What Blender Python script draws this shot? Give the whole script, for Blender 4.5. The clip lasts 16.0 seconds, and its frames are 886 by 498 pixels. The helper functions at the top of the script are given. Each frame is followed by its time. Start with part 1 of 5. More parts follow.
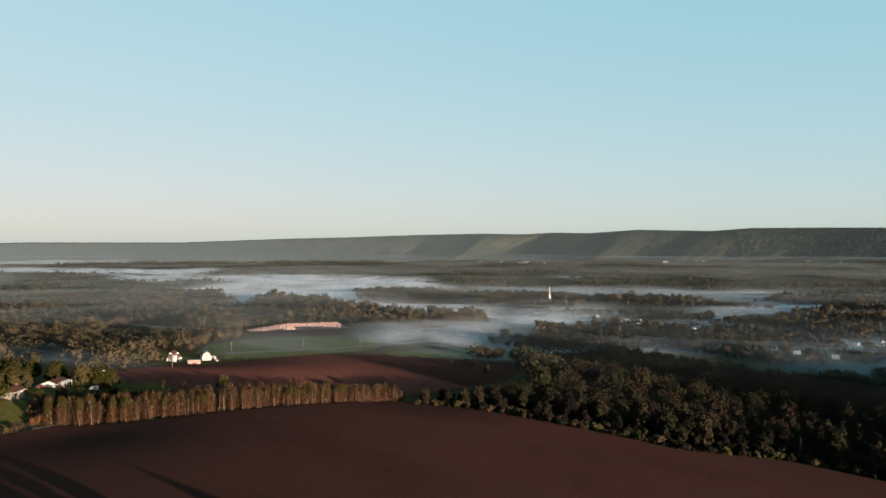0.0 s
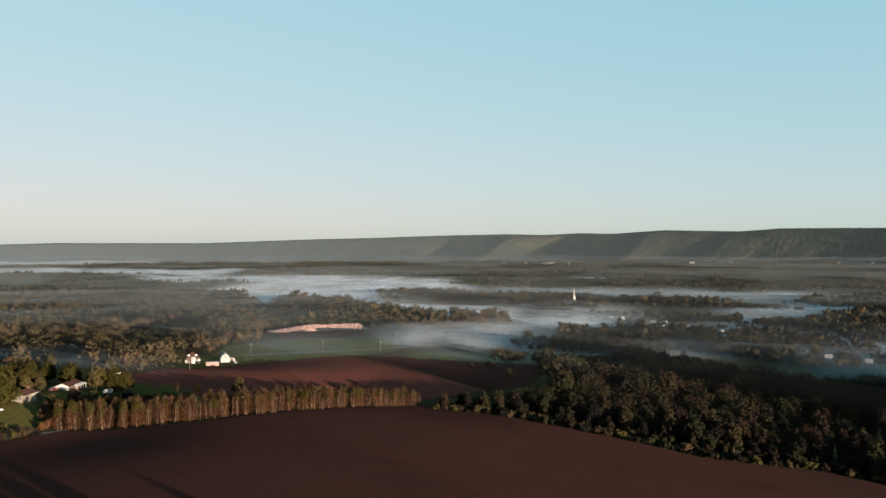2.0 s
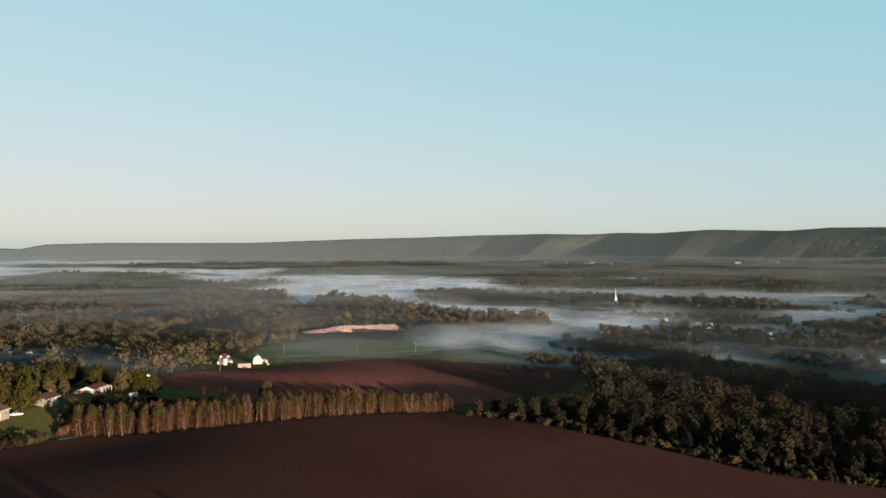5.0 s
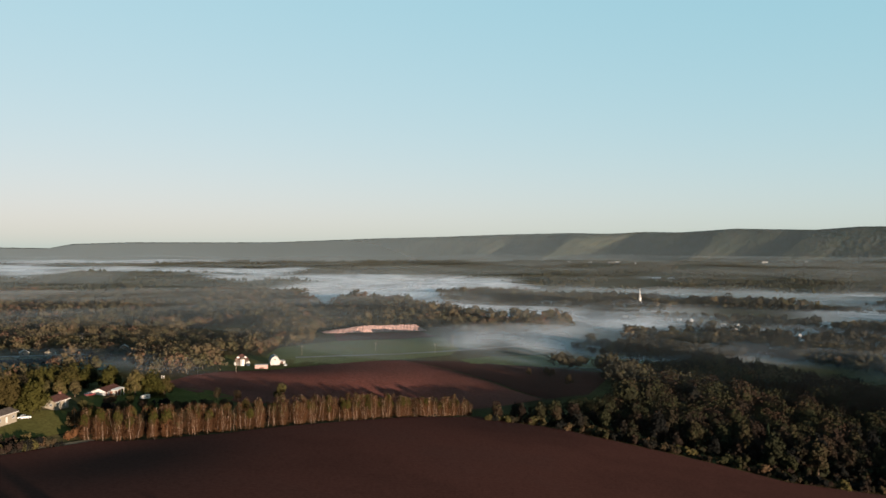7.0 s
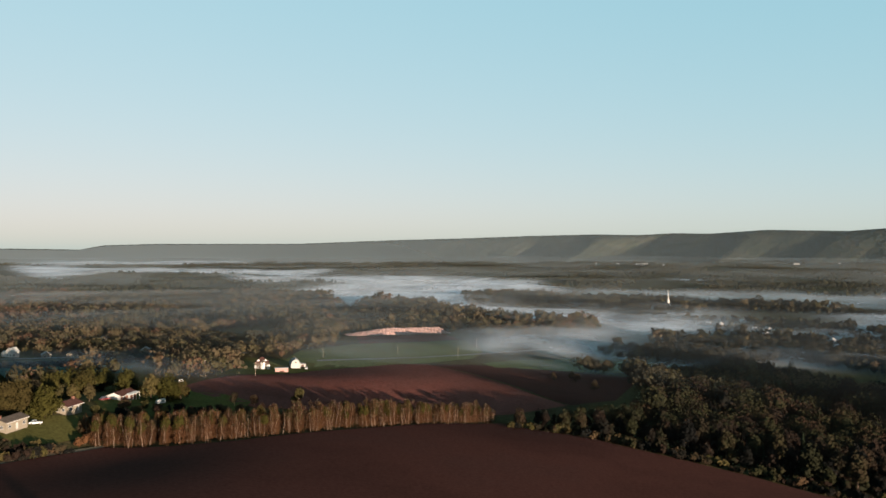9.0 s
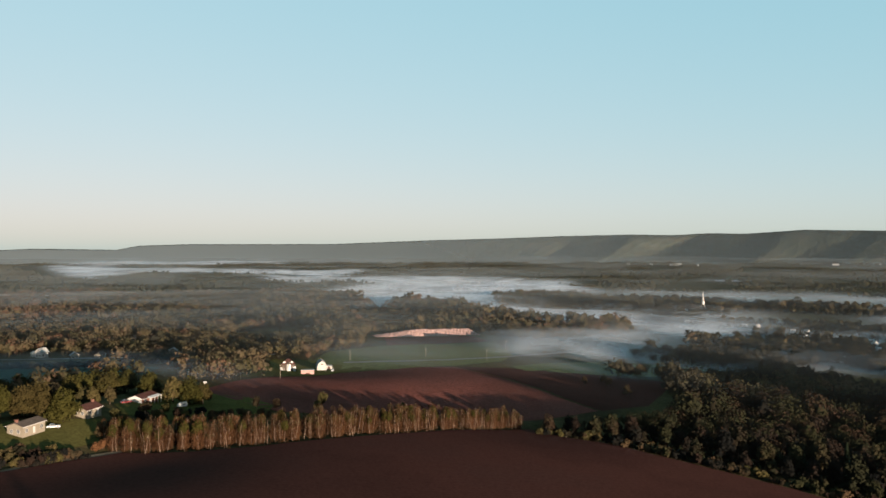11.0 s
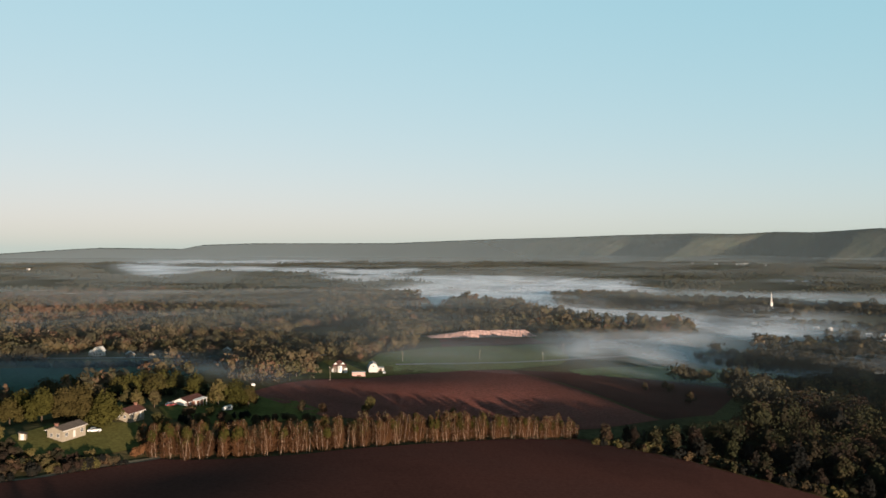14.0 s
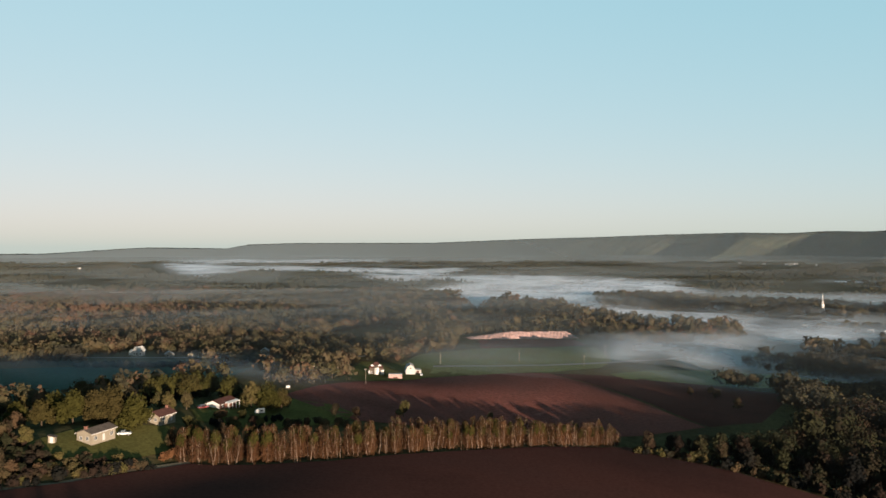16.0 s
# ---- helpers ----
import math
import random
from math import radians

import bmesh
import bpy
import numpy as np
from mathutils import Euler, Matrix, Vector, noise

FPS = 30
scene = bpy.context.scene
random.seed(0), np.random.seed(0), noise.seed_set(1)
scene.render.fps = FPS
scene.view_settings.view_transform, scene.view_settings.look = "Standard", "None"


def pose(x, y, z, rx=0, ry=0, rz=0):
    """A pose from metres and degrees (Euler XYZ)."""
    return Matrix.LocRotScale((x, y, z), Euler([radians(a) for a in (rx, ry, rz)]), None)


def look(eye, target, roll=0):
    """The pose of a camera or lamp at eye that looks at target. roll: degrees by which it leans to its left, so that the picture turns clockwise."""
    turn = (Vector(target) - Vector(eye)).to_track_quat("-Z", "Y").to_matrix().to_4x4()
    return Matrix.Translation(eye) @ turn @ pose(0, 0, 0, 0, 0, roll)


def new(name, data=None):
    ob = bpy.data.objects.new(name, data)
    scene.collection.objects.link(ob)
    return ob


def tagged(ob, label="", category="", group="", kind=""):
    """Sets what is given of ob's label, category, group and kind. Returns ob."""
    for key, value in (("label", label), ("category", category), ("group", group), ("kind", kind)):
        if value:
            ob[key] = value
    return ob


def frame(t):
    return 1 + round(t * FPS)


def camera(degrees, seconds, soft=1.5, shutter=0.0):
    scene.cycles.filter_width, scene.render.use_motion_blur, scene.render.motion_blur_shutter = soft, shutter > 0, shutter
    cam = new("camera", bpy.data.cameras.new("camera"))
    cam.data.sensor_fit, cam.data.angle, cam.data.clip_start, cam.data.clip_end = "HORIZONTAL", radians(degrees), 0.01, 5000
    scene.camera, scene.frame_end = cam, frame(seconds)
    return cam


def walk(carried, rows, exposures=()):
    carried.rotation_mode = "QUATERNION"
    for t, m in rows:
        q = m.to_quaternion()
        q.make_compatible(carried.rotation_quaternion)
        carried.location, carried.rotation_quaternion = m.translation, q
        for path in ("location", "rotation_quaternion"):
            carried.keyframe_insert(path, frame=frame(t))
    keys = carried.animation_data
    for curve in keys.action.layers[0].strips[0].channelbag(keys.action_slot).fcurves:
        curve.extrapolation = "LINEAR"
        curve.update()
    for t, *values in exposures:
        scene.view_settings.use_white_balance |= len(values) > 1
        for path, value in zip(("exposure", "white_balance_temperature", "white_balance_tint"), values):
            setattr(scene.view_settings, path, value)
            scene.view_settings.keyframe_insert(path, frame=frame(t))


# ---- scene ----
cam = camera(58.76, 16.0, soft=1.6)

# seconds, x, y, z, heading to the left, tilt up
PATH = [
    (0.0, 0.00, 0.00, 65.00, 0.001, -0.110),
    (0.5, 0.67, 2.33, 65.06, 0.504, -0.088),
    (1.0, 1.31, 4.67, 65.11, 0.953, -0.091),
    (1.5, 1.92, 7.04, 65.16, 1.348, -0.085),
    (2.0, 2.51, 9.42, 65.21, 1.785, -0.066),
    (2.5, 3.07, 11.82, 65.26, 2.316, -0.066),
    (3.0, 3.60, 14.23, 65.30, 2.880, -0.057),
    (3.5, 4.11, 16.66, 65.35, 3.402, -0.049),
    (4.0, 4.59, 19.09, 65.39, 3.836, -0.054),
    (6.5, 6.65, 31.37, 65.62, 6.072, -0.137),
    (7.0, 7.00, 33.84, 65.67, 6.436, -0.142),
    (7.5, 7.32, 36.30, 65.72, 6.815, -0.134),
    (8.0, 7.62, 38.76, 65.78, 7.297, -0.088),
    (8.5, 7.91, 41.22, 65.84, 7.818, -0.054),
    (9.0, 8.17, 43.67, 65.90, 8.347, -0.037),
    (11.5, 9.21, 55.80, 66.25, 11.392, -0.028),
    (12.0, 9.36, 58.18, 66.34, 12.210, -0.038),
    (12.5, 9.50, 60.55, 66.43, 12.939, -0.048),
    (13.0, 9.63, 62.90, 66.52, 13.591, -0.060),
    (13.5, 9.74, 65.23, 66.63, 14.270, -0.082),
    (14.0, 9.83, 67.54, 66.74, 14.964, -0.097),
    (14.5, 9.91, 69.82, 66.85, 15.707, -0.103),
    (15.0, 9.98, 72.08, 66.98, 16.527, -0.125),
    (15.5, 10.04, 74.32, 67.11, 17.319, -0.122),
    (16.0, 10.08, 76.53, 67.25, 18.035, -0.132),
]
walk(cam, [(t, pose(x, y, z, 90 + tilt, 0, turn)) for t, x, y, z, turn, tilt in PATH],
     exposures=[(0.0, 1.10, 6350, 12), (16.0, 1.10, 6350, 12)])

# ---------------------------------------------------------------- light
SUN_EL, SUN_AZ = 3.8, 132.0   # degrees; azimuth clockwise from +y
SUN_DIR = Vector((math.sin(radians(SUN_AZ)) * math.cos(radians(SUN_EL)),
                  math.cos(radians(SUN_AZ)) * math.cos(radians(SUN_EL)), math.sin(radians(SUN_EL))))
world = bpy.data.worlds.new("sky")
scene.world = world
world.use_nodes = True
wt = world.node_tree
sky = wt.nodes.new("ShaderNodeTexSky")
sky.sky_type, sky.sun_disc = "NISHITA", False
sky.sun_elevation, sky.sun_rotation = radians(SUN_EL), radians(SUN_AZ)
sky.altitude, sky.air_density, sky.dust_density, sky.ozone_density = 0.0, 1.0, 0.6, 1.5
split, join = wt.nodes.new("ShaderNodeSeparateColor"), wt.nodes.new("ShaderNodeCombineColor")
wt.links.new(sky.outputs[0], split.inputs[0])
for n, (power, gain) in enumerate(((0.50, 1.215), (0.20, 1.82), (0.15, 2.02))):   # thin morning veil evens out the sky
    p, g = wt.nodes.new("ShaderNodeMath"), wt.nodes.new("ShaderNodeMath")
    p.operation, g.operation = "POWER", "MULTIPLY"
    p.inputs[1].default_value, g.inputs[1].default_value = power, gain
    wt.links.new(split.outputs[n], p.inputs[0])
    wt.links.new(p.outputs[0], g.inputs[0])
    wt.links.new(g.outputs[0], join.inputs[n])
# the clear morning sky darkens towards the zenith
wco, wsep, dark, shade = (wt.nodes.new("ShaderNode" + k) for k in ("TexCoord", "SeparateXYZ", "MapRange", "VectorMath"))
dark.interpolation_type, shade.operation = "SMOOTHSTEP", "SCALE"
dark.inputs[1].default_value, dark.inputs[2].default_value, dark.inputs[3].default_value, dark.inputs[4].default_value = 0.30, 0.85, 1.0, 0.65
wt.links.new(wco.outputs["Generated"], wsep.inputs[0])
wt.links.new(wsep.outputs["Z"], dark.inputs[0])
wt.links.new(join.outputs[0], shade.inputs[0])
wt.links.new(dark.outputs[0], shade.inputs["Scale"])
wt.links.new(shade.outputs[0], wt.nodes["Background"].inputs[0])
wt.nodes["Background"].inputs[1].default_value = 0.15
sun = new("sun", bpy.data.lights.new("sun", "SUN"))
sun.data.energy, sun.data.angle, sun.data.color = 8.1, radians(0.6), (1.0, 0.80, 0.60)
sun.matrix_world = look(SUN_DIR * 100, (0, 0, 0))

# ---------------------------------------------------------------- terrain
FLOOR = -42.0
# low rises and dips: height, centre, half widths
# the 62 m rise is unseen, added for shade; the last two dips lengthen shadows
KNOLLS = [(5.84, -180, 300, 24, 60), (-3.45, -129, 273, 34, 48), (-4.28, -162, 530, 50, 50), (2.01, -190, 450, 40, 40), (-2.92, -20, 400, 40, 35), (3.05, -110, 1060, 120, 140), (62.0, 570, 285, 140, 115), (-7.0, -88, 440, 42, 36), (-6.5, -40, 462, 40, 36)]


def ground_z(x, y):
    """Height of the land: a hill falling away to the valley floor, which rises again far off."""
    x, y = np.asarray(x, float), np.asarray(y, float)
    hill = 69.5 * np.exp(-np.clip(y, -200, None) / 790.0) / (1 + np.exp(np.clip((x - 77.0 + 0.031 * y) / 79.5, -30, 30)))
    r = np.hypot(x, y)
    swell = 0.5 * np.sin(x / 41.0 + 1.0) * np.sin(y / 57.0)
    for amount, cx, cy, a, c in KNOLLS:
        swell = swell + amount * np.exp(-((x - cx) / a) ** 2 - ((y - cy) / c) ** 2)
    return FLOOR + hill + np.clip(r - 1700, 0, None) * 0.0175 + swell


def lumps(x, y, s, seed):
    """Smooth random patches between -1 and 1."""
    rr = np.random.RandomState(seed)
    v = 0
    for _ in range(5):
        a, p = rr.rand() * 6.28, rr.rand() * 6.28
        v = v + np.sin((x * math.cos(a) + y * math.sin(a)) / s * (0.6 + 0.9 * rr.rand()) + p)
    return v / 2.6


def gz(x, y):
    return float(ground_z(x, y))


# ---------------------------------------------------------------- materials
def node(nt, kind, **inputs):
    n = nt.nodes.new(kind)
    for key, value in inputs.items():
        n.inputs[key.replace("_", " ")].default_value = value
    return n


def ramp(nt, fac, colours, positions=None):
    n = nt.nodes.new("ShaderNodeValToRGB")
    e = n.color_ramp.elements
    positions = positions or [0.3 + 0.4 * i / (len(colours) - 1) for i in range(len(colours))]
    while len(e) < len(colours):
        e.new(0.5)
    for el, p, c in zip(e, positions, colours):
        el.position, el.color = p, (*c, 1)
    nt.links.new(fac, n.inputs[0])
    return n.outputs[0]


def material(name, colours, scale=1.0, fine=8.0, rough=0.9, bump=0.2, tint="", stretch=None, metal=0.0, spec=0.0, contrast=0.35, rows=None, canopy=0.0):
    """A surface with colour patches at one scale, grain at another and relief. tint: 'object' or the name of an attribute
    that picks the colour of a whole thing. rows: (spacing, turn, strength) of furrows or mown stripes."""
    m = bpy.data.materials.new(name)
    m.use_nodes = True
    nt = m.node_tree
    bsdf = nt.nodes["Principled BSDF"]
    bsdf.inputs["Roughness"].default_value, bsdf.inputs["Metallic"].default_value = rough, metal
    bsdf.inputs["Specular IOR Level"].default_value = spec
    co = nt.nodes.new("ShaderNodeTexCoord").outputs["Object"]
    if stretch:
        mp = nt.nodes.new("ShaderNodeMapping")
        mp.inputs["Rotation"].default_value = (0, 0, radians(stretch[3]))
        mp.inputs["Scale"].default_value = stretch[:3]
        nt.links.new(co, mp.inputs[0])
        co_s = mp.outputs[0]
    else:
        co_s = co
    big = node(nt, "ShaderNodeTexNoise", Scale=scale, Detail=4.0, Roughness=0.6)
    small = node(nt, "ShaderNodeTexNoise", Scale=fine, Detail=5.0, Roughness=0.65)
    nt.links.new(co_s, big.inputs["Vector"])
    nt.links.new(co, small.inputs["Vector"])
    fac = big.outputs[0]
    if tint:
        if tint == "object":
            src = nt.nodes.new("ShaderNodeObjectInfo").outputs["Random"]
        else:
            at = nt.nodes.new("ShaderNodeAttribute")
            at.attribute_name = tint
            src = at.outputs["Fac"]
        mix = nt.nodes.new("ShaderNodeMath")
        mix.operation = "MULTIPLY_ADD"
        nt.links.new(big.outputs[0], mix.inputs[0])
        mix.inputs[1].default_value = 0.45
        add = nt.nodes.new("ShaderNodeMath")
        add.operation = "MULTIPLY_ADD"
        nt.links.new(src, add.inputs[0])
        add.inputs[1].default_value, add.inputs[2].default_value = 1.0, -0.225
        nt.links.new(add.outputs[0], mix.inputs[2])
        fac = mix.outputs[0]
        positions = [i / (len(colours) - 1) for i in range(len(colours))]
        col = ramp(nt, fac, colours, positions)
    else:
        col = ramp(nt, fac, colours)
    grain = nt.nodes.new("ShaderNodeMapRange")
    grain.inputs["From Min"].default_value, grain.inputs["From Max"].default_value = 0.3, 0.7
    grain.inputs["To Min"].default_value, grain.inputs["To Max"].default_value = 1 - contrast, 1 + contrast
    nt.links.new(small.outputs[0], grain.inputs[0])
    mul = nt.nodes.new("ShaderNodeVectorMath")
    mul.operation = "MULTIPLY"
    nt.links.new(col, mul.inputs[0])
    nt.links.new(grain.outputs[0], mul.inputs[1])
    out = mul.outputs[0]
    height = small.outputs[0]
    if rows:
        mp2 = nt.nodes.new("ShaderNodeMapping")
        mp2.inputs["Rotation"].default_value = (0, 0, radians(rows[1]))
        nt.links.new(co, mp2.inputs[0])
        wave = node(nt, "ShaderNodeTexWave", Scale=1.0 / rows[0] / 3.18, Distortion=1.2, Detail=2.0)
        wave.inputs["Detail Scale"].default_value = 0.4
        nt.links.new(mp2.outputs[0], wave.inputs[0])
        rr = nt.nodes.new("ShaderNodeMapRange")
        rr.inputs["To Min"].default_value, rr.inputs["To Max"].default_value = 1 - rows[2], 1 + rows[2]
        nt.links.new(wave.outputs["Fac"], rr.inputs[0])
        mul2 = nt.nodes.new("ShaderNodeVectorMath")
        mul2.operation = "MULTIPLY"
        nt.links.new(out, mul2.inputs[0])
        nt.links.new(rr.outputs[0], mul2.inputs[1])
        out = mul2.outputs[0]
        sm = nt.nodes.new("ShaderNodeMath")
        sm.operation = "ADD"
        nt.links.new(height, sm.inputs[0])
        nt.links.new(wave.outputs["Fac"], sm.inputs[1])
        height = sm.outputs[0]
    nt.links.new(out, bsdf.inputs["Base Color"])
    if canopy:
        # a thin crown scatters light all through: its faces answer less than a solid's would
        geo, sc, ad, no = (nt.nodes.new("ShaderNode" + q) for q in ("NewGeometry", "VectorMath", "VectorMath", "VectorMath"))
        sc.operation, ad.operation, no.operation = "SCALE", "ADD", "NORMALIZE"
        sc.inputs["Scale"].default_value = 1 - canopy
        ad.inputs[1].default_value = (0.40 * canopy, -0.36 * canopy, 0.84 * canopy)
        nt.links.new(geo.outputs["Normal"], sc.inputs[0])
        nt.links.new(sc.outputs[0], ad.inputs[0])
        nt.links.new(ad.outputs[0], no.inputs[0])
        nt.links.new(no.outputs[0], bsdf.inputs["Normal"])
    if bump:
        b = node(nt, "ShaderNodeBump", Strength=min(bump, 1.0), Distance=max(bump, 0.02))
        nt.links.new(height, b.inputs["Height"])
        nt.links.new(b.outputs[0], bsdf.inputs["Normal"])
    return m


M_GROUND = material("meadow_and_scrub", [(0.033, 0.027, 0.015), (0.045, 0.038, 0.018), (0.058, 0.042, 0.022)], 0.012, 0.35, bump=0.5)
M_SOIL = material("ploughed_soil", [(0.0325, 0.0143, 0.0117), (0.045, 0.0187, 0.0149), (0.040, 0.0187, 0.0155)], 0.012, 0.9, bump=0.06, rows=(1.6, 52, 0.05), contrast=0.2)
M_SOIL_RED = material("red_tilled_soil", [(0.0628, 0.0251, 0.0199), (0.0887, 0.0333, 0.0267), (0.0739, 0.0310, 0.0251)], 0.01, 0.7, bump=0.1, rows=(3.0, 40, 0.06))
M_SOIL_PINK = material("dry_pink_soil", [(0.205, 0.130, 0.115), (0.26, 0.168, 0.15)], 0.02, 0.5, bump=0.2, rows=(4.0, 60, 0.12))
M_GRASS = material("pasture_grass", [(0.0529, 0.0610, 0.0253), (0.0741, 0.0798, 0.0322), (0.0873, 0.0774, 0.0345)], 0.014, 0.6, bump=0.15, rows=(7.0, 30, 0.06))
M_LAWN = material("mown_lawn", [(0.048, 0.045, 0.015), (0.064, 0.057, 0.019)], 0.05, 0.9, bump=0.1)
# meadow grass coloured dark and blue, as shade under open sky tints it
M_SHADE_MEADOW = material("shade_blue_meadow", [(0.0198, 0.0374, 0.0286), (0.0286, 0.0484, 0.0374)], 0.01, 0.5, bump=0.15)
M_TRACK = material("dry_grass_track", [(0.07, 0.056, 0.038), (0.11, 0.09, 0.065)], 0.15, 1.5, bump=0.1)
M_ASPHALT = material("worn_asphalt", [(0.10, 0.098, 0.095), (0.14, 0.135, 0.13)], 0.2, 3.0, bump=0.02)
M_BARK = material("bark", [(0.0363, 0.0251, 0.0172), (0.0660, 0.0495, 0.0363)], 1.5, 9.0, bump=0.15, stretch=(1, 1, 0.2, 0))
M_BIRCH = material("birch_bark", [(0.06, 0.036, 0.025), (0.16, 0.115, 0.086), (0.26, 0.20, 0.155)], 1.2, 7.0, bump=0.05, stretch=(1, 1, 2.0, 0))
M_TWIG = material("bare_twigs", [(0.028, 0.0145, 0.0080), (0.052, 0.0250, 0.0120)], 0.4, 3.0, bump=0, tint="object", canopy=0.5)
LEAF = [(0.0132, 0.0114, 0.0076), (0.0222, 0.0176, 0.0104), (0.0421, 0.0260, 0.0151), (0.0366, 0.0280, 0.0142), (0.0288, 0.0260, 0.0104), (0.0399, 0.0333, 0.0123), (0.0421, 0.0301, 0.0151)]
M_LEAF = material("leaves", LEAF, 0.35, 2.0, bump=0, tint="object", contrast=0.4, canopy=0.5)
# half-bare crown colours, darkened for the shade on the slope woods
SHADED_BARE = [(0.0060, 0.0062, 0.0060), (0.0090, 0.0086, 0.0072), (0.0165, 0.0108, 0.0082), (0.0122, 0.0126, 0.0075), (0.0180, 0.0180, 0.0090), (0.0225, 0.0138, 0.0098)]
M_LEAF_BARE_SHADED = material("shaded_half_bare_crowns", SHADED_BARE, 0.35, 2.0, bump=0, tint="object", contrast=0.3, canopy=0.65)
M_LEAF_GREEN = material("young_leaves", [(0.018, 0.0168, 0.0048), (0.0235, 0.0215, 0.0062), (0.0225, 0.0172, 0.0070)], 0.35, 2.0, bump=0, tint="object", canopy=0.4)
M_NEEDLE = material("needles", [(0.0085, 0.0120, 0.0075), (0.0140, 0.0180, 0.0100)], 0.5, 3.0, bump=0, tint="object")
M_WOODS = material("woods_leaves", [(0.017, 0.016, 0.012), (0.027, 0.024, 0.016), (0.038, 0.034, 0.017), (0.050, 0.037, 0.020), (0.058, 0.046, 0.028), (0.062, 0.034, 0.021), (0.050, 0.030, 0.019)], 0.02, 0.4, bump=0, tint="tint", contrast=0.3, canopy=0.82)
M_WOODS_BARE_SHADED = material("shaded_half_bare_woods", SHADED_BARE, 0.05, 0.5, bump=0, tint="tint", contrast=0.3, canopy=0.82)
M_FAR = material("far_woods_leaves", [(0.021, 0.022, 0.013), (0.031, 0.030, 0.017), (0.037, 0.031, 0.019), (0.030, 0.030, 0.016)], 0.01, 0.2, bump=0, tint="tint", contrast=0.3, canopy=0.8)
M_RIDGE = material("ridge_woods", [(0.018, 0.023, 0.017), (0.027, 0.030, 0.022), (0.034, 0.032, 0.025)], 0.009, 0.07, bump=6.0, contrast=0.6)
M_WHITE = material("white_siding", [(0.22, 0.205, 0.19), (0.27, 0.255, 0.24)], 0.6, 6.0, rough=0.6, bump=0.02, spec=0.3, contrast=0.08)
M_CREAM = material("cream_siding", [(0.135, 0.115, 0.088), (0.165, 0.142, 0.108)], 0.6, 6.0, rough=0.6, bump=0.02, contrast=0.1)
M_BRIGHT = material("fresh_white_siding", [(0.34, 0.325, 0.305), (0.40, 0.385, 0.365)], 0.6, 6.0, rough=0.6, bump=0.02, spec=0.3, contrast=0.08)
M_BROWN = material("brown_shingle_siding", [(0.050, 0.038, 0.030), (0.070, 0.054, 0.042)], 0.8, 6.0, rough=0.7, bump=0.03, contrast=0.15)
M_ROOF = material("grey_shingle", [(0.050, 0.040, 0.034), (0.075, 0.060, 0.050)], 0.7, 5.0, bump=0.05)
M_ROOF_RED = material("red_brown_shingle", [(0.040, 0.020, 0.017), (0.060, 0.029, 0.024)], 0.7, 5.0, bump=0.05)
M_ROOF_BARN = material("weathered_barn_roof", [(0.17, 0.165, 0.16), (0.23, 0.225, 0.22)], 0.5, 4.0, rough=0.5, bump=0.03)
M_BRICK = material("chimney_brick", [(0.10, 0.05, 0.038), (0.14, 0.07, 0.052)], 1.5, 10.0, bump=0.05)
M_GLASS = material("window_glass", [(0.02, 0.025, 0.03), (0.03, 0.035, 0.04)], 1.0, 3.0, rough=0.08, bump=0, spec=0.5, contrast=0.1)
M_TRIM = material("white_trim", [(0.26, 0.25, 0.235), (0.32, 0.31, 0.29)], 2.0, 8.0, rough=0.5, bump=0, contrast=0.06)
M_DOOR = material("dark_opening", [(0.05, 0.03, 0.025), (0.07, 0.04, 0.03)], 1.0, 6.0, bump=0.02)
M_PINK = material("faded_red_shed_wall", [(0.24, 0.145, 0.13), (0.28, 0.175, 0.155)], 1.0, 6.0, bump=0.02, contrast=0.12)
M_CARWHITE = material("white_car_paint", [(0.30, 0.30, 0.30), (0.34, 0.34, 0.34)], 1.0, 6.0, rough=0.25, bump=0, spec=0.5, contrast=0.04)
M_CARRED = material("red_car_paint", [(0.12, 0.025, 0.025), (0.15, 0.03, 0.03)], 1.0, 6.0, rough=0.25, bump=0, spec=0.5, contrast=0.04)
M_TYRE = material("tyre_rubber", [(0.015, 0.015, 0.015), (0.025, 0.025, 0.025)], 3.0, 12.0, bump=0)
M_POLE = material("weathered_pole_wood", [(0.13, 0.105, 0.08), (0.19, 0.155, 0.12)], 0.8, 8.0, bump=0.05, stretch=(1, 1, 0.15, 0))


# ---------------------------------------------------------------- mesh helpers
def mesh_from(name, verts, faces, mat):
    me = bpy.data.meshes.new(name)
    me.from_pydata([tuple(map(float, v)) for v in verts], [], [tuple(map(int, f)) for f in faces])
    me.materials.append(mat)
    me.update()
    return me


def fast_mesh(name, verts, loops, size, mat, tint=None):
    """A mesh whose faces all have the same number of corners, from arrays."""
    me = bpy.data.meshes.new(name)
    n = len(loops) // size
    me.vertices.add(len(verts))
    me.vertices.foreach_set("co", np.asarray(verts, np.float32).ravel())
    me.loops.add(len(loops))
    me.loops.foreach_set("vertex_index", np.asarray(loops, np.int32))
    me.polygons.add(n)
    me.polygons.foreach_set("loop_start", np.arange(0, len(loops), size, dtype=np.int32))
    if tint is not None:
        me.attributes.new("tint", "FLOAT", "POINT").data.foreach_set("value", np.asarray(tint, np.float32))
    me.materials.append(mat)
    me.update(calc_edges=True)
    return me


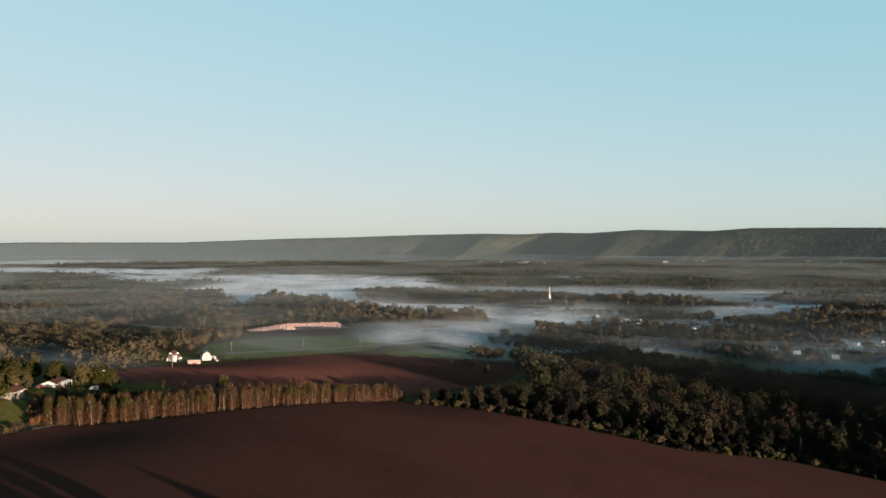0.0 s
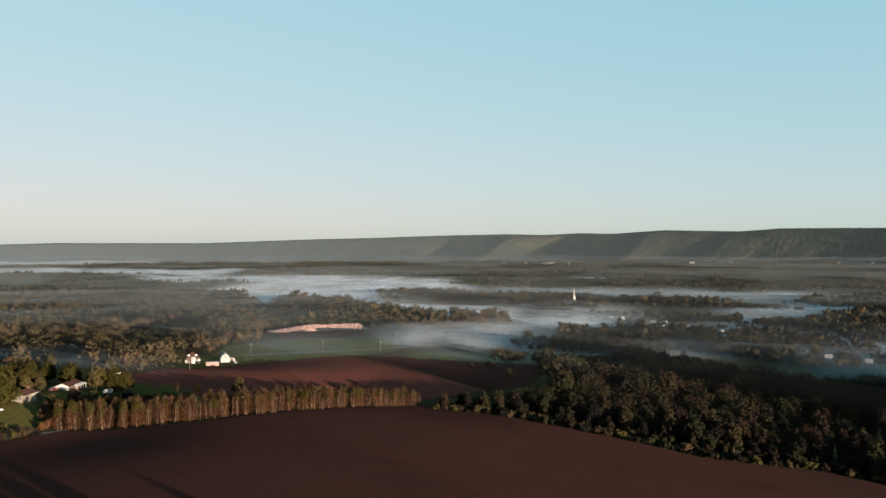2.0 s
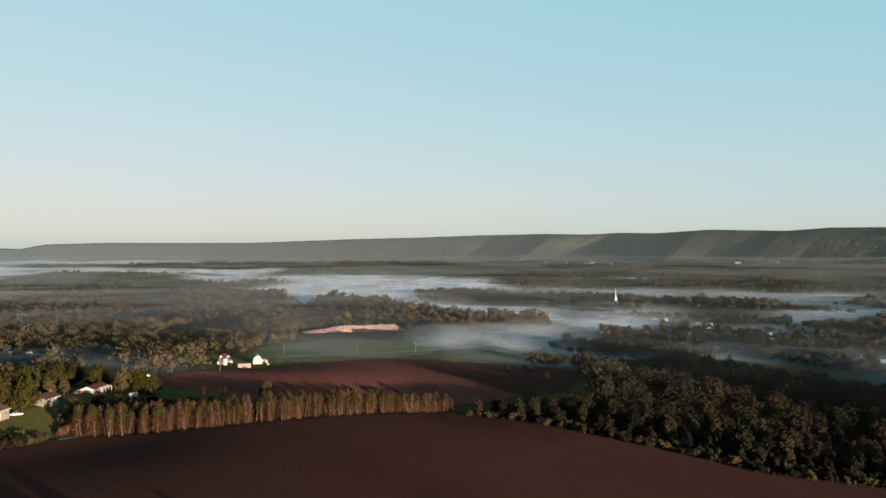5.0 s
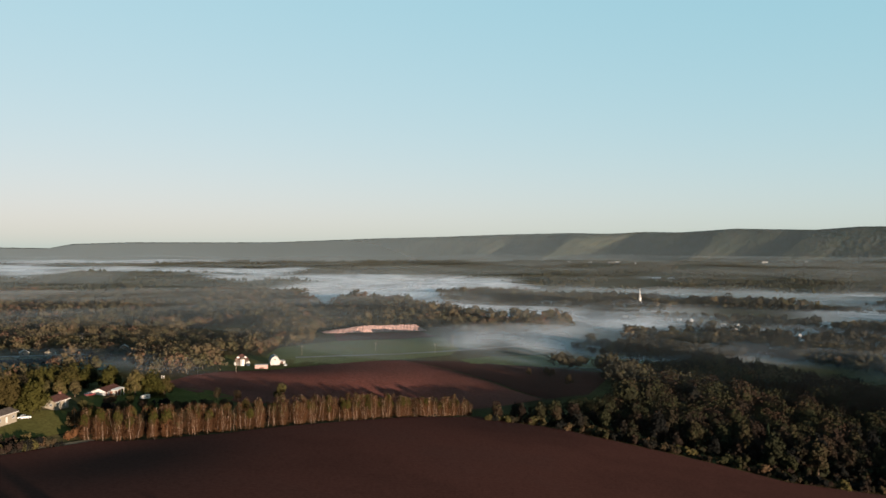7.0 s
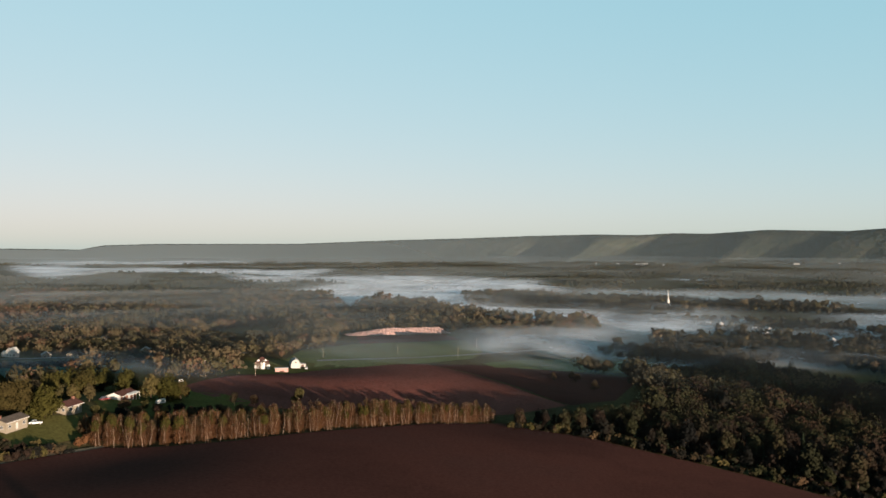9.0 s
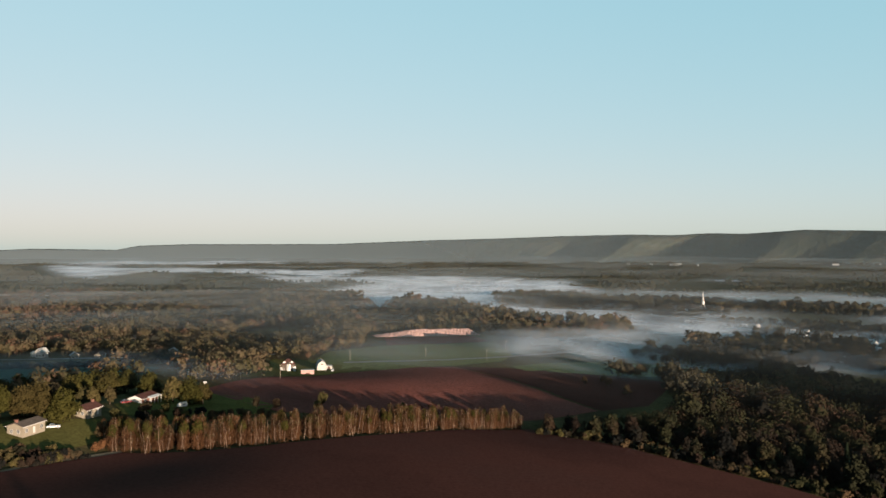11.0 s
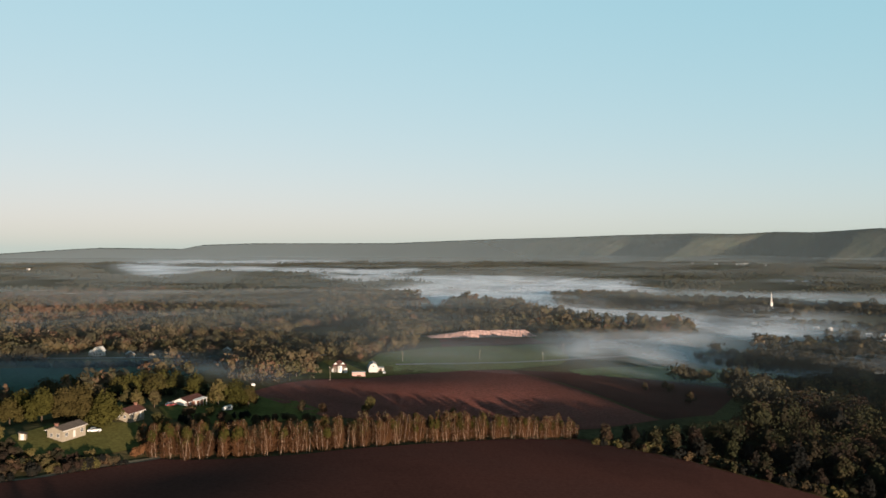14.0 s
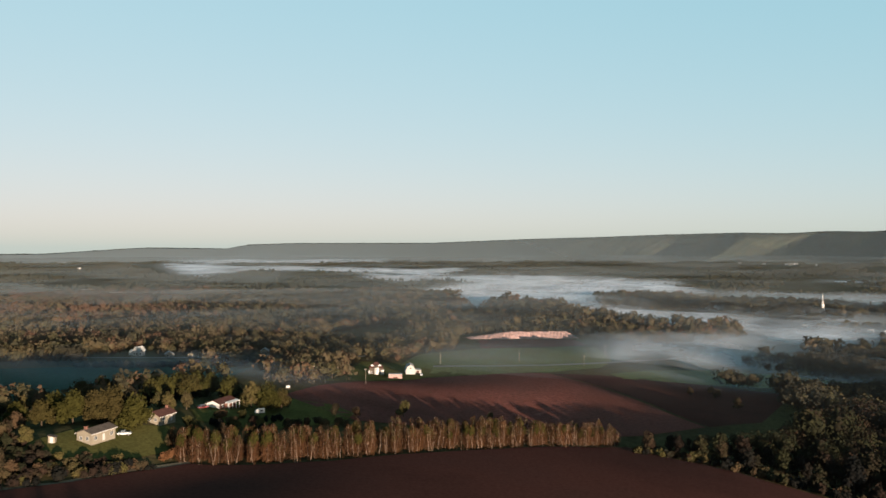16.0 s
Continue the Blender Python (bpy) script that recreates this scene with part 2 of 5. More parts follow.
def part(name, data, mat, parent, label="", m=None):
    """Links a bmesh or mesh as one object under its parent."""
    if isinstance(data, bmesh.types.BMesh):
        me = bpy.data.meshes.new(name)
        data.to_mesh(me)
        data.free()
        me.materials.append(mat)
        data = me
    ob = new(name, data)
    ob.parent = parent
    if m is not None:
        ob.matrix_basis = m
    return tagged(ob, label=label)


def thing(name, x, y, turn=0.0, label="", category="", group="", z=None, scale=1.0):
    ob = new(name)
    ob.empty_display_size = 0.5
    ob.matrix_basis = Matrix.Translation((x, y, gz(x, y) if z is None else z)) @ Matrix.Rotation(radians(turn), 4, "Z")
    ob.scale = (scale, scale, scale)
    return tagged(ob, label, category, group)


def box(bm, x0, x1, y0, y1, z0, z1, bevel=0.0):
    r = bmesh.ops.create_cube(bm, size=1.0)
    for v in r["verts"]:
        v.co = Vector((x0 + (v.co.x + 0.5) * (x1 - x0), y0 + (v.co.y + 0.5) * (y1 - y0), z0 + (v.co.z + 0.5) * (z1 - z0)))
    if bevel:
        edges = list({e for v in r["verts"] for e in v.link_edges})
        bmesh.ops.bevel(bm, geom=edges, offset=bevel, segments=1, affect="EDGES")
    return bm


def prism(outline, y0, y1):
    """A solid with the outline (x, z) drawn out along y."""
    n = len(outline)
    verts = [(x, y0, z) for x, z in outline] + [(x, y1, z) for x, z in outline]
    faces = [tuple(range(n))[::-1], tuple(range(n, 2 * n))] + [(i, (i + 1) % n, n + (i + 1) % n, n + i) for i in range(n)]
    bm = bmesh.new()
    vs = [bm.verts.new(v) for v in verts]
    for f in faces:
        bm.faces.new([vs[i] for i in f])
    bmesh.ops.recalc_face_normals(bm, faces=bm.faces)
    return bm


def tube(points, radii, sides=6):
    """Vertices and quads of a tapered tube along points."""
    verts, faces = [], []
    for i, (p, r) in enumerate(zip(points, radii)):
        a = Vector(points[min(i + 1, len(points) - 1)]) - Vector(points[max(i - 1, 0)])
        q = a.to_track_quat("Z", "Y")
        for k in range(sides):
            w = 2 * math.pi * k / sides
            verts.append(Vector(p) + q @ Vector((r * math.cos(w), r * math.sin(w), 0)))
    for i in range(len(points) - 1):
        for k in range(sides):
            a, b = i * sides + k, i * sides + (k + 1) % sides
            faces.append((a, b, b + sides, a + sides))
    faces.append(tuple(range((len(points) - 1) * sides, len(points) * sides)))
    return verts, faces


def merge(pieces):
    verts, faces = [], []
    for v, f in pieces:
        n = len(verts)
        verts += list(v)
        faces += [tuple(i + n for i in face) for face in f]
    return verts, faces


def inside(px, py, poly):
    """Which of the points lie inside the outline."""
    px, py = np.asarray(px, float), np.asarray(py, float)
    hit = np.zeros(px.shape, bool)
    for (x0, y0), (x1, y1) in zip(poly, poly[1:] + poly[:1]):
        if y0 != y1:
            hit ^= ((y0 > py) != (y1 > py)) & (px < (x1 - x0) * (py - y0) / (y1 - y0) + x0)
    return hit


# ---------------------------------------------------------------- ground
def build_ground():
    az = np.radians(np.unique(np.concatenate([np.arange(-62, 44, 0.6), np.arange(44, 298, 6.0), [298.0]])))[:-1]
    rad = np.concatenate([[2.0], np.geomspace(25, 5150, 230)])
    a, r = np.meshgrid(az, rad)
    x, y = r * np.sin(a), r * np.cos(a)
    verts = np.stack([x, y, ground_z(x, y)], -1).reshape(-1, 3)
    n, k = len(rad), len(az)
    i, j = np.meshgrid(np.arange(n - 1), np.arange(k), indexing="ij")
    j2 = (j + 1) % k
    loops = np.stack([i * k + j, (i + 1) * k + j, (i + 1) * k + j2, i * k + j2], -1).ravel()
    me = fast_mesh("ground", verts, loops, 4, M_GROUND)
    me.shade_smooth()
    tagged(new("ground", me), "rolling valley land of brown scrub and meadow", "ground", kind="structure")


build_ground()


def field(name, poly, mat, label, category, step=14.0, lift=0.25):
    """A patch of land laid over the ground along an outline."""
    bm = bmesh.new()
    bm.faces.new([bm.verts.new((x, y, 0)) for x, y in poly])
    xs, ys = [p[0] for p in poly], [p[1] for p in poly]
    for axis, lo, hi in ((0, min(xs), max(xs)), (1, min(ys), max(ys))):
        for k in range(1, int((hi - lo) / step) + 1):
            co = Vector((0, 0, 0))
            co[axis] = lo + k * step
            no = Vector((0, 0, 0))
            no[axis] = 1
            bmesh.ops.bisect_plane(bm, geom=bm.verts[:] + bm.edges[:] + bm.faces[:], plane_co=co, plane_no=no)
    bmesh.ops.triangulate(bm, faces=bm.faces)
    for v in bm.verts:
        v.co.z = gz(v.co.x, v.co.y) + lift
    bmesh.ops.recalc_face_normals(bm, faces=bm.faces)
    for f in bm.faces:
        f.smooth = True
        if f.normal.z < 0:
            f.normal_flip()
    me = bpy.data.meshes.new(name)
    bm.to_mesh(me)
    bm.free()
    me.materials.append(mat)
    return tagged(new(name, me), label, category, kind="structure")


def ribbon(pts, half):
    """The outline of a strip of that half width along a line."""
    left, right = [], []
    for i, p in enumerate(pts):
        d = Vector(pts[min(i + 1, len(pts) - 1)]) - Vector(pts[max(i - 1, 0)])
        n = Vector((-d.y, d.x)).normalized() * half
        left.append((p[0] + n.x, p[1] + n.y))
        right.append((p[0] - n.x, p[1] - n.y))
    return left + right[::-1]


P_PLOUGH = [(-300, -60), (-215, 120), (-160, 205), (-148, 241), (-144, 260), (-138, 280), (-118, 290), (-99, 301), (-77, 326), (-58, 349), (-37, 380), (-18, 403), (0, 391),
            (20, 385), (33, 377), (57, 368), (82, 359), (104, 347), (129, 349), (155, 350), (173, 337), (190, 325), (260, 250), (200, -60)]
P_RED = [(-174, 401), (-173, 429), (-165, 466), (-148, 530), (-106, 558), (-81, 573), (-46, 541), (-15, 506), (13, 466), (-16, 432), (-48, 410), (-80, 373), (-120, 365)]
P_DARK = [(-79, 573), (-44, 543), (-13, 508), (15, 467), (40, 500), (66, 621), (14, 611), (-50, 590)]
P_GREEN = [(-177, 552), (-187, 623), (-161, 685), (-115, 732), (-79, 786), (-51, 677), (-55, 628), (-82, 577), (-122, 546)]
P_LAWN_BARN = [(-177, 447), (-208, 568), (-182, 574), (-125, 548), (-148, 535), (-166, 473)]
P_PINK = [(-191, 759), (-96, 841), (-114, 875), (-205, 789)]
P_PINK_DARK = [(-179, 759), (-105, 829), (-84, 783), (-116, 737), (-158, 692)]
P_SHADE_MEADOW = [(-262, 316), (-372, 418), (-336, 452), (-300, 485), (-242, 482), (-227, 441), (-262, 420), (-256, 375), (-235, 335)]
P_LAWN_HOUSE = [(-180, 257), (-178, 281), (-162, 306), (-149, 287), (-153, 265), (-165, 253)]
P_LAWN_MID = [(-173, 330), (-182, 391), (-150, 397), (-128, 380), (-122, 358), (-140, 330), (-162, 319)]
P_STRIP = [(-46, 605), (-23, 649), (15, 690), (73, 720), (140, 722), (68, 648), (15, 615), (-37, 588)]
P_HOLLOW = [(285, 655), (340, 625), (470, 680), (570, 800), (520, 880), (430, 850), (330, 780)]
# low ground where the mist pools
P_STRIP_FAR = [(-2310, 3240), (-2140, 3005), (-1780, 3140), (-1420, 3440), (-1500, 3640), (-1950, 3430)]
P_RIVER = [(-1960, 2690), (-1630, 2302), (-1389, 2061), (-1499, 2389), (-1464, 2523), (-1181, 2512), (-975, 2482), (-797, 2402), (-764, 2692), (-813, 2824), (-1053, 2676), (-1491, 2716), (-1729, 2749), (-1900, 2830)]
P_MARSH = [(-911, 2238), (-829, 2119), (-707, 2090), (-589, 2170), (-483, 2130), (-565, 2334), (-785, 2368)]
P_POOL = [(-728, 2198), (-509, 2017), (-553, 1721), (-457, 1614), (-375, 1351), (-299, 1180), (-303, 1280), (-293, 1454), (-211, 1398), (-149, 1230), (-101, 1106), (-47, 1050), (22, 1060), (75, 1095),
          (23, 1232), (-44, 1230), (-129, 1320), (-170, 1500), (-188, 1666), (-69, 1779), (6, 1883), (-103, 2199), (-398, 2357)]
P_HOLLOW_NEAR = [(-68, 775), (-50, 660), (-37, 718), (-24, 735), (2, 708), (42, 743), (62, 825), (106, 922), (151, 981), (187, 1118), (128, 1124), (46, 959), (1, 860), (-36, 820)]
P_CHURCH_MEADOW = [(30, 1785), (100, 1707), (196, 1731), (283, 1691), (395, 1601), (522, 1518), (633, 1513), (751, 1791), (568, 1820), (405, 1893), (85, 1918)]
P_VILLAGE_GREEN = [(100, 1141), (175, 1186), (253, 1224), (225, 1089), (150, 1016), (86, 976)]
P_EAST_MEADOW = [(436, 1293), (597, 1427), (700, 1400), (482, 1156), (371, 1082)]
# wooded knolls that stand out of it
P_KNOLLS = [[(-227, 909), (-179, 882), (-131, 899), (-107, 937), (-122, 1050), (-184, 1230), (-256, 1277), (-258, 1100), (-259, 987)],
            [(-129, 1287), (-64, 1261), (-2, 1248), (48, 1357), (60, 1558), (6, 1611), (-84, 1603), (-150, 1481)],
            [(-66, 937), (-41, 950), (-45, 985), (-66, 975)], [(-111, 975), (-90, 1000), (-99, 1060), (-117, 1041)]]
P_ISLES = [[(-468, 1372), (-374, 1331), (-400, 1416), (-488, 1429)], [(-614, 1904), (-503, 1967), (-524, 2020), (-644, 2042)],
           [(88, 752), (110, 743), (166, 756), (225, 827), (216, 878), (159, 878), (101, 827)],
           [(68, 1288), (137, 1278), (228, 1363), (190, 1450), (140, 1450), (91, 1374)], [(245, 1467), (555, 1327), (566, 1370), (258, 1544)]]

field("ploughed_field", P_PLOUGH, M_SOIL, "bare dark brown ploughed field", "field", 9, 0.6)
field("red_field", P_RED, M_SOIL_RED, "tilled field of red soil behind the birches", "field")
# takes the darker soil colour in place of shade on red soil
field("shaded_field", P_DARK, M_SOIL, "bare field beside the woods, shade given by darker soil", "field")
field("pasture", P_GREEN, M_GRASS, "pale green pasture with thin mist", "field")
field("farm_lawn", P_LAWN_BARN, M_LAWN, "short green grass around the barn", "lawn")


PB = (-187.1, 765.3, -100.4, 845.8)   # foot of the bank, from end to end


def pink_bank():
    """A long low heap of pale pink soil with a slumped face and rough foot."""
    a, c = Vector((PB[0], PB[1])), Vector((PB[2], PB[3]))
    away = Vector((-(c - a).y, (c - a).x)).normalized()
    rng = np.random.RandomState(12)
    n = 60
    prof = [(0.0, -0.6), (1.5, 0.8), (4.5, 3.2), (7.5, 5.2), (9.5, 5.9), (13.0, 5.4), (20.0, -0.8)]
    verts = []
    for i in range(n + 1):
        p = a + (c - a) * (i / n)
        ends = min(1.0, i / 26 + 0.12, (n - i) / 6 + 0.15)
        for d, z in prof:
            q = p + away * (d + rng.randn() * 0.4)
            verts.append((q.x, q.y, gz(q.x, q.y) + z * ends + rng.randn() * 0.18))
    k = len(prof)
    faces = [(i * k + j, (i + 1) * k + j, (i + 1) * k + j + 1, i * k + j + 1) for i in range(n) for j in range(k - 1)]
    tagged(new("soil_bank", mesh_from("soil_bank", verts, faces, M_SOIL_PINK)), "long sunlit bank of dry pink soil", "bank", kind="structure")


pink_bank()
field("red_strip", P_PINK_DARK, M_SOIL_RED, "dark red soil below the pink strip", "field")
field("shade_blue_meadow", P_SHADE_MEADOW, M_SHADE_MEADOW, "meadow behind the houses with bluish shade in its colour", "field")
field("house_lawn", P_LAWN_HOUSE, M_LAWN, "mown lawn in front of the cream house", "lawn", 8)
field("garden_lawn", P_LAWN_MID, M_LAWN, "green lawn striped by tree shadows", "lawn", 8)
field("green_strip", P_STRIP, M_GRASS, "green field at the foot of the woods", "field")
field("river_flats", P_RIVER, M_SHADE_MEADOW, "wide river flats under mist", "field", 80, 0.6)
field("misty_meadow", P_POOL, M_SHADE_MEADOW, "wide low meadow under mist", "field", 60, 0.6)
field("hollow", P_HOLLOW_NEAR, M_SHADE_MEADOW, "green hollow filled with drifting mist", "field", 30, 0.4)
field("church_meadow", P_CHURCH_MEADOW, M_SHADE_MEADOW, "flat meadow beyond the church under mist", "field", 60, 0.6)
field("village_meadow", P_HOLLOW, M_SHADE_MEADOW, "misty meadow below the woods with shade in its colour", "field", 30, 0.4)
field("farm_track", ribbon([(-230, 90), (-165, 205), (-149, 240), (-146, 261), (-139, 282)], 1.1), M_TRACK, "pale dry grass track along the ploughed field", "track", 10, 0.4)
field("country_road", ribbon([(-158, 572), (-118, 586), (-91, 607), (-66, 642), (-38, 690), (-4, 745)], 2.6), M_ASPHALT, "narrow grey country road through the pasture", "road", 14, 0.45)
field("village_road", ribbon([(-420, 470), (-330, 512), (-268, 545), (-216, 593)], 2.6), M_ASPHALT, "narrow grey road past the white house", "road", 14, 0.45)


# ---------------------------------------------------------------- far ridge
def ridge_top(az):
    """The slope from the eye to the crest, by azimuth."""
    return np.interp(az, [-78, -47, -44, -39.7, -37.9, -32.7, -31.3, -27.9, -18.4, -11.5, -6.2, -1.8, 2.7, 5.6, 8, 10.4, 14, 18.9, 21.4, 25.6, 29.4, 62],
                    [-.009, -.0076, -.0072, -.0021, -.0003, -.0015, .0033, .0052, .0055, .0103, .0126, .0155, .017, .0161, .0182, .0174, .0213, .0194, .0225, .0224, .0216, .020])


def build_ridge():
    az = np.arange(-78, 62, 0.1)
    top = ridge_top(az)
    front = np.interp(az, [-78, -40, -30, -24, -18, -15, -9.5, -7, -2, 0.8, 5.4, 11.5, 14.5, 17, 23, 30, 62],
                      [4100, 4150, 4080, 4180, 4020, 4140, 3960, 4140, 4360, 3900, 4400, 3820, 4080, 3860, 4060, 3880, 4000])
    kern = np.exp(-np.linspace(-2, 2, 17) ** 2)
    front = np.convolve(np.pad(front, 8, mode="edge"), kern / kern.sum(), "valid")
    s = np.concatenate([np.linspace(0, 1, 44), np.linspace(1.05, 1.5, 6)])
    rng = np.random.RandomState(4)
    A, Q = np.meshgrid(az, s, indexing="ij")
    u = np.minimum(Q, 1)
    crest = 4620.0
    # spurs and gullies run down aslant, each with smaller ones in its flanks
    lean = A - 3.6 * u + 0.9 + 0.5 * lumps(A * 60, u * 300, 60, 49)
    spur = (np.interp(lean, az, front) - 4040) * 0.9 + 30
    for wave, amp, seed in ((2.1, 46, 1), (1.0, 26, 2), (0.45, 14, 3)):
        warp = A - (2.6 + 0.6 * seed) * u + 0.5 * wave * lumps(A * 60, u * 240, 90, 50 + seed)
        spur = spur + amp * (0.5 - np.abs(np.sin(warp / wave * math.pi / 2 + seed))) * (0.5 + 0.5 * lumps(A * 60, u * 100, 160, 60 + seed))
    r = 3950 + (crest - 3950) * u + spur * (1 - u) ** 0.55 * (0.35 + 0.65 * np.clip(u / 0.15, 0, 1)) + np.clip(Q - 1, 0, None) * 700
    x, y = r * np.sin(np.radians(A)), r * np.cos(np.radians(A))
    zt = 66 + top[:, None] * crest
    zb = ground_z(x, y) - 3
    h = u * u * (3 - 2 * u) * 0.45 + 0.55 * (1 - (1 - u) ** 1.8)
    z = np.where(Q <= 1, zb + (zt - zb) * h, zt - (Q - 1) * 60)
    z = z + (rng.rand(*z.shape) - 0.4) * np.where(Q > 0.1, 7.0, 0.0) * np.where(Q > 0.9, 0.4, 1)
    n, k = A.shape
    i, j = np.meshgrid(np.arange(n - 1), np.arange(k - 1), indexing="ij")
    loops = np.stack([i * k + j, (i + 1) * k + j, (i + 1) * k + j + 1, i * k + j + 1], -1).ravel()
    me = fast_mesh("ridge", np.stack([x, y, z], -1).reshape(-1, 3), loops, 4, M_RIDGE)
    me.shade_smooth()
    tagged(new("ridge", me), "long wooded ridge with shaded gullies across the valley", "ridge", kind="structure")


build_ridge()


# ---------------------------------------------------------------- trees
OCT = np.array([(1, 0, 0), (-1, 0, 0), (0, 1, 0), (0, -1, 0), (0, 0, 1), (0, 0, -1)], float)
OCT_F = [(4, 0, 2), (4, 2, 1), (4, 1, 3), (4, 3, 0), (5, 2, 0), (5, 1, 2), (5, 3, 1), (5, 0, 3)]


def split_sphere(verts, faces):
    """Each triangle into four, on the unit sphere."""
    verts, out, mid = [tuple(v) for v in verts], [], {}

    def m(a, b):
        key = (min(a, b), max(a, b))
        if key not in mid:
            v = np.array(verts[a]) + np.array(verts[b])
            verts.append(tuple(v / np.linalg.norm(v)))
            mid[key] = len(verts) - 1
        return mid[key]

    for a, b, c in faces:
        ab, bc, ca = m(a, b), m(b, c), m(c, a)
        out += [(a, ab, ca), (ab, b, bc), (ca, bc, c), (ab, bc, ca)]
    return np.array(verts), out


S1, F1 = split_sphere(OCT, OCT_F)
S2, F2 = split_sphere(S1, F1)


def leaf_clumps(rng, n, blobs, size, upright=0.0):
    """Small three-cornered leaf and twig clumps spread through and over ellipsoids (centre, radii). upright: how far they are drawn out along z."""
    w = np.array([b[1][0] * b[1][1] * b[1][2] for b in blobs]) ** (2 / 3)
    pick = rng.choice(len(blobs), n, p=w / w.sum())
    c, r = np.array([b[0] for b in blobs])[pick], np.array([b[1] for b in blobs])[pick]
    d = rng.normal(size=(n, 3))
    d /= np.linalg.norm(d, axis=1)[:, None]
    p = c + d * r * (0.62 + 0.45 * rng.rand(n, 1))
    nrm = d + rng.normal(size=(n, 3)) * 0.45
    nrm /= np.linalg.norm(nrm, axis=1)[:, None]
    u = np.cross(nrm, rng.normal(size=(n, 3)))
    u /= np.linalg.norm(u, axis=1)[:, None]
    v = np.cross(nrm, u)
    s = size * (0.5 + 1.0 * rng.rand(n, 1))
    if upright:
        v = np.array([(0, 0, upright)]) + rng.normal(size=(n, 3)) * upright * 0.14
        u[:, 2] *= 0.2
    tri = np.stack([p - u * s - v * s * 0.7, p + u * s - v * s * 0.6, p + v * s * 1.2], 1)
    return [tuple(q) for q in tri.reshape(-1, 3)], [(3 * i, 3 * i + 1, 3 * i + 2) for i in range(n)]


def core(rng, blobs, shrink=0.8):
    out = []
    for c, r in blobs:
        jit = 1 + 0.18 * rng.normal(size=(len(S1), 1))
        out.append(([tuple(v) for v in np.array(c) + S1 * np.array(r) * shrink * jit], F1))
    return merge(out)


def broad_meshes(seed, mat, h=11.0, wide=0.42, lobes=8, leaves=620, size=0.34, low=0.28):
    rng = np.random.RandomState(seed)
    top = h * 0.62
    pieces = [tube([(0, 0, -0.6), (0.05, 0.02, h * 0.18), (0.1 * rng.randn(), 0.1 * rng.randn(), h * 0.45), (0.2 * rng.randn(), 0.2 * rng.randn(), h * 0.75)],
                   [0.028 * h, 0.021 * h, 0.014 * h, 0.004 * h], 7)]
    blobs = [((0, 0, h * 0.60), (h * wide * 0.62, h * wide * 0.62, h * 0.34))]
    for i in range(lobes):
        a = 2 * math.pi * i / lobes + rng.rand()
        q = rng.rand()
        rr = h * wide * (0.42 + 0.30 * rng.rand()) * (1.0 - 0.35 * q)
        z = h * (low + 0.18 + 0.46 * q)
        c = (rr * math.cos(a), rr * math.sin(a), z)
        b = h * wide * (0.36 + 0.22 * rng.rand())
        blobs.append((c, (b, b, b * 0.85)))
        pieces.append(tube([(0, 0, h * (0.22 + 0.2 * q)), (c[0] * 0.5, c[1] * 0.5, (h * 0.35 + z) / 2), c], [0.010 * h, 0.007 * h, 0.002 * h], 5))
    trunk = mesh_from("trunk", *merge(pieces), M_BARK)
    crown = mesh_from("crown", *merge([core(rng, blobs, 0.5), leaf_clumps(rng, leaves, blobs, size)]), mat)
    return trunk, crown


def conifer_meshes(seed, h=11.0):
    rng = np.random.RandomState(seed)
    trunk = mesh_from("trunk", *tube([(0, 0, -0.6), (0, 0, h * 0.5), (0, 0, h * 0.98)], [0.02 * h, 0.012 * h, 0.002 * h], 6), M_BARK)
    pieces = []
    layers = 13
    for k in range(layers):
        q = k / layers
        z = h * (0.10 + 0.88 * q)
        rad = h * 0.21 * (1 - q) ** 0.85 + 0.12
        arms = 9
        verts, faces = [], []
        for i in range(arms):
            a = 2 * math.pi * (i + 0.5 * (k % 2)) / arms + 0.25 * rng.randn()
            r = rad * (0.75 + 0.45 * rng.rand())
            ca, sa, w = math.cos(a), math.sin(a), r * 0.36
            n = len(verts)
            verts += [(0, 0, z + 0.07 * h), (ca * r * 0.55 - sa * w, sa * r * 0.55 + ca * w, z + 0.01 * h), (ca * r, sa * r, z - 0.045 * h * (1.2 - q)),
                      (ca * r * 0.55 + sa * w, sa * r * 0.55 - ca * w, z + 0.01 * h)]
            faces += [(n, n + 1, n + 2), (n, n + 2, n + 3)]
        pieces.append((verts, faces))
    crown = mesh_from("crown", *merge(pieces), M_NEEDLE)
    return trunk, crown


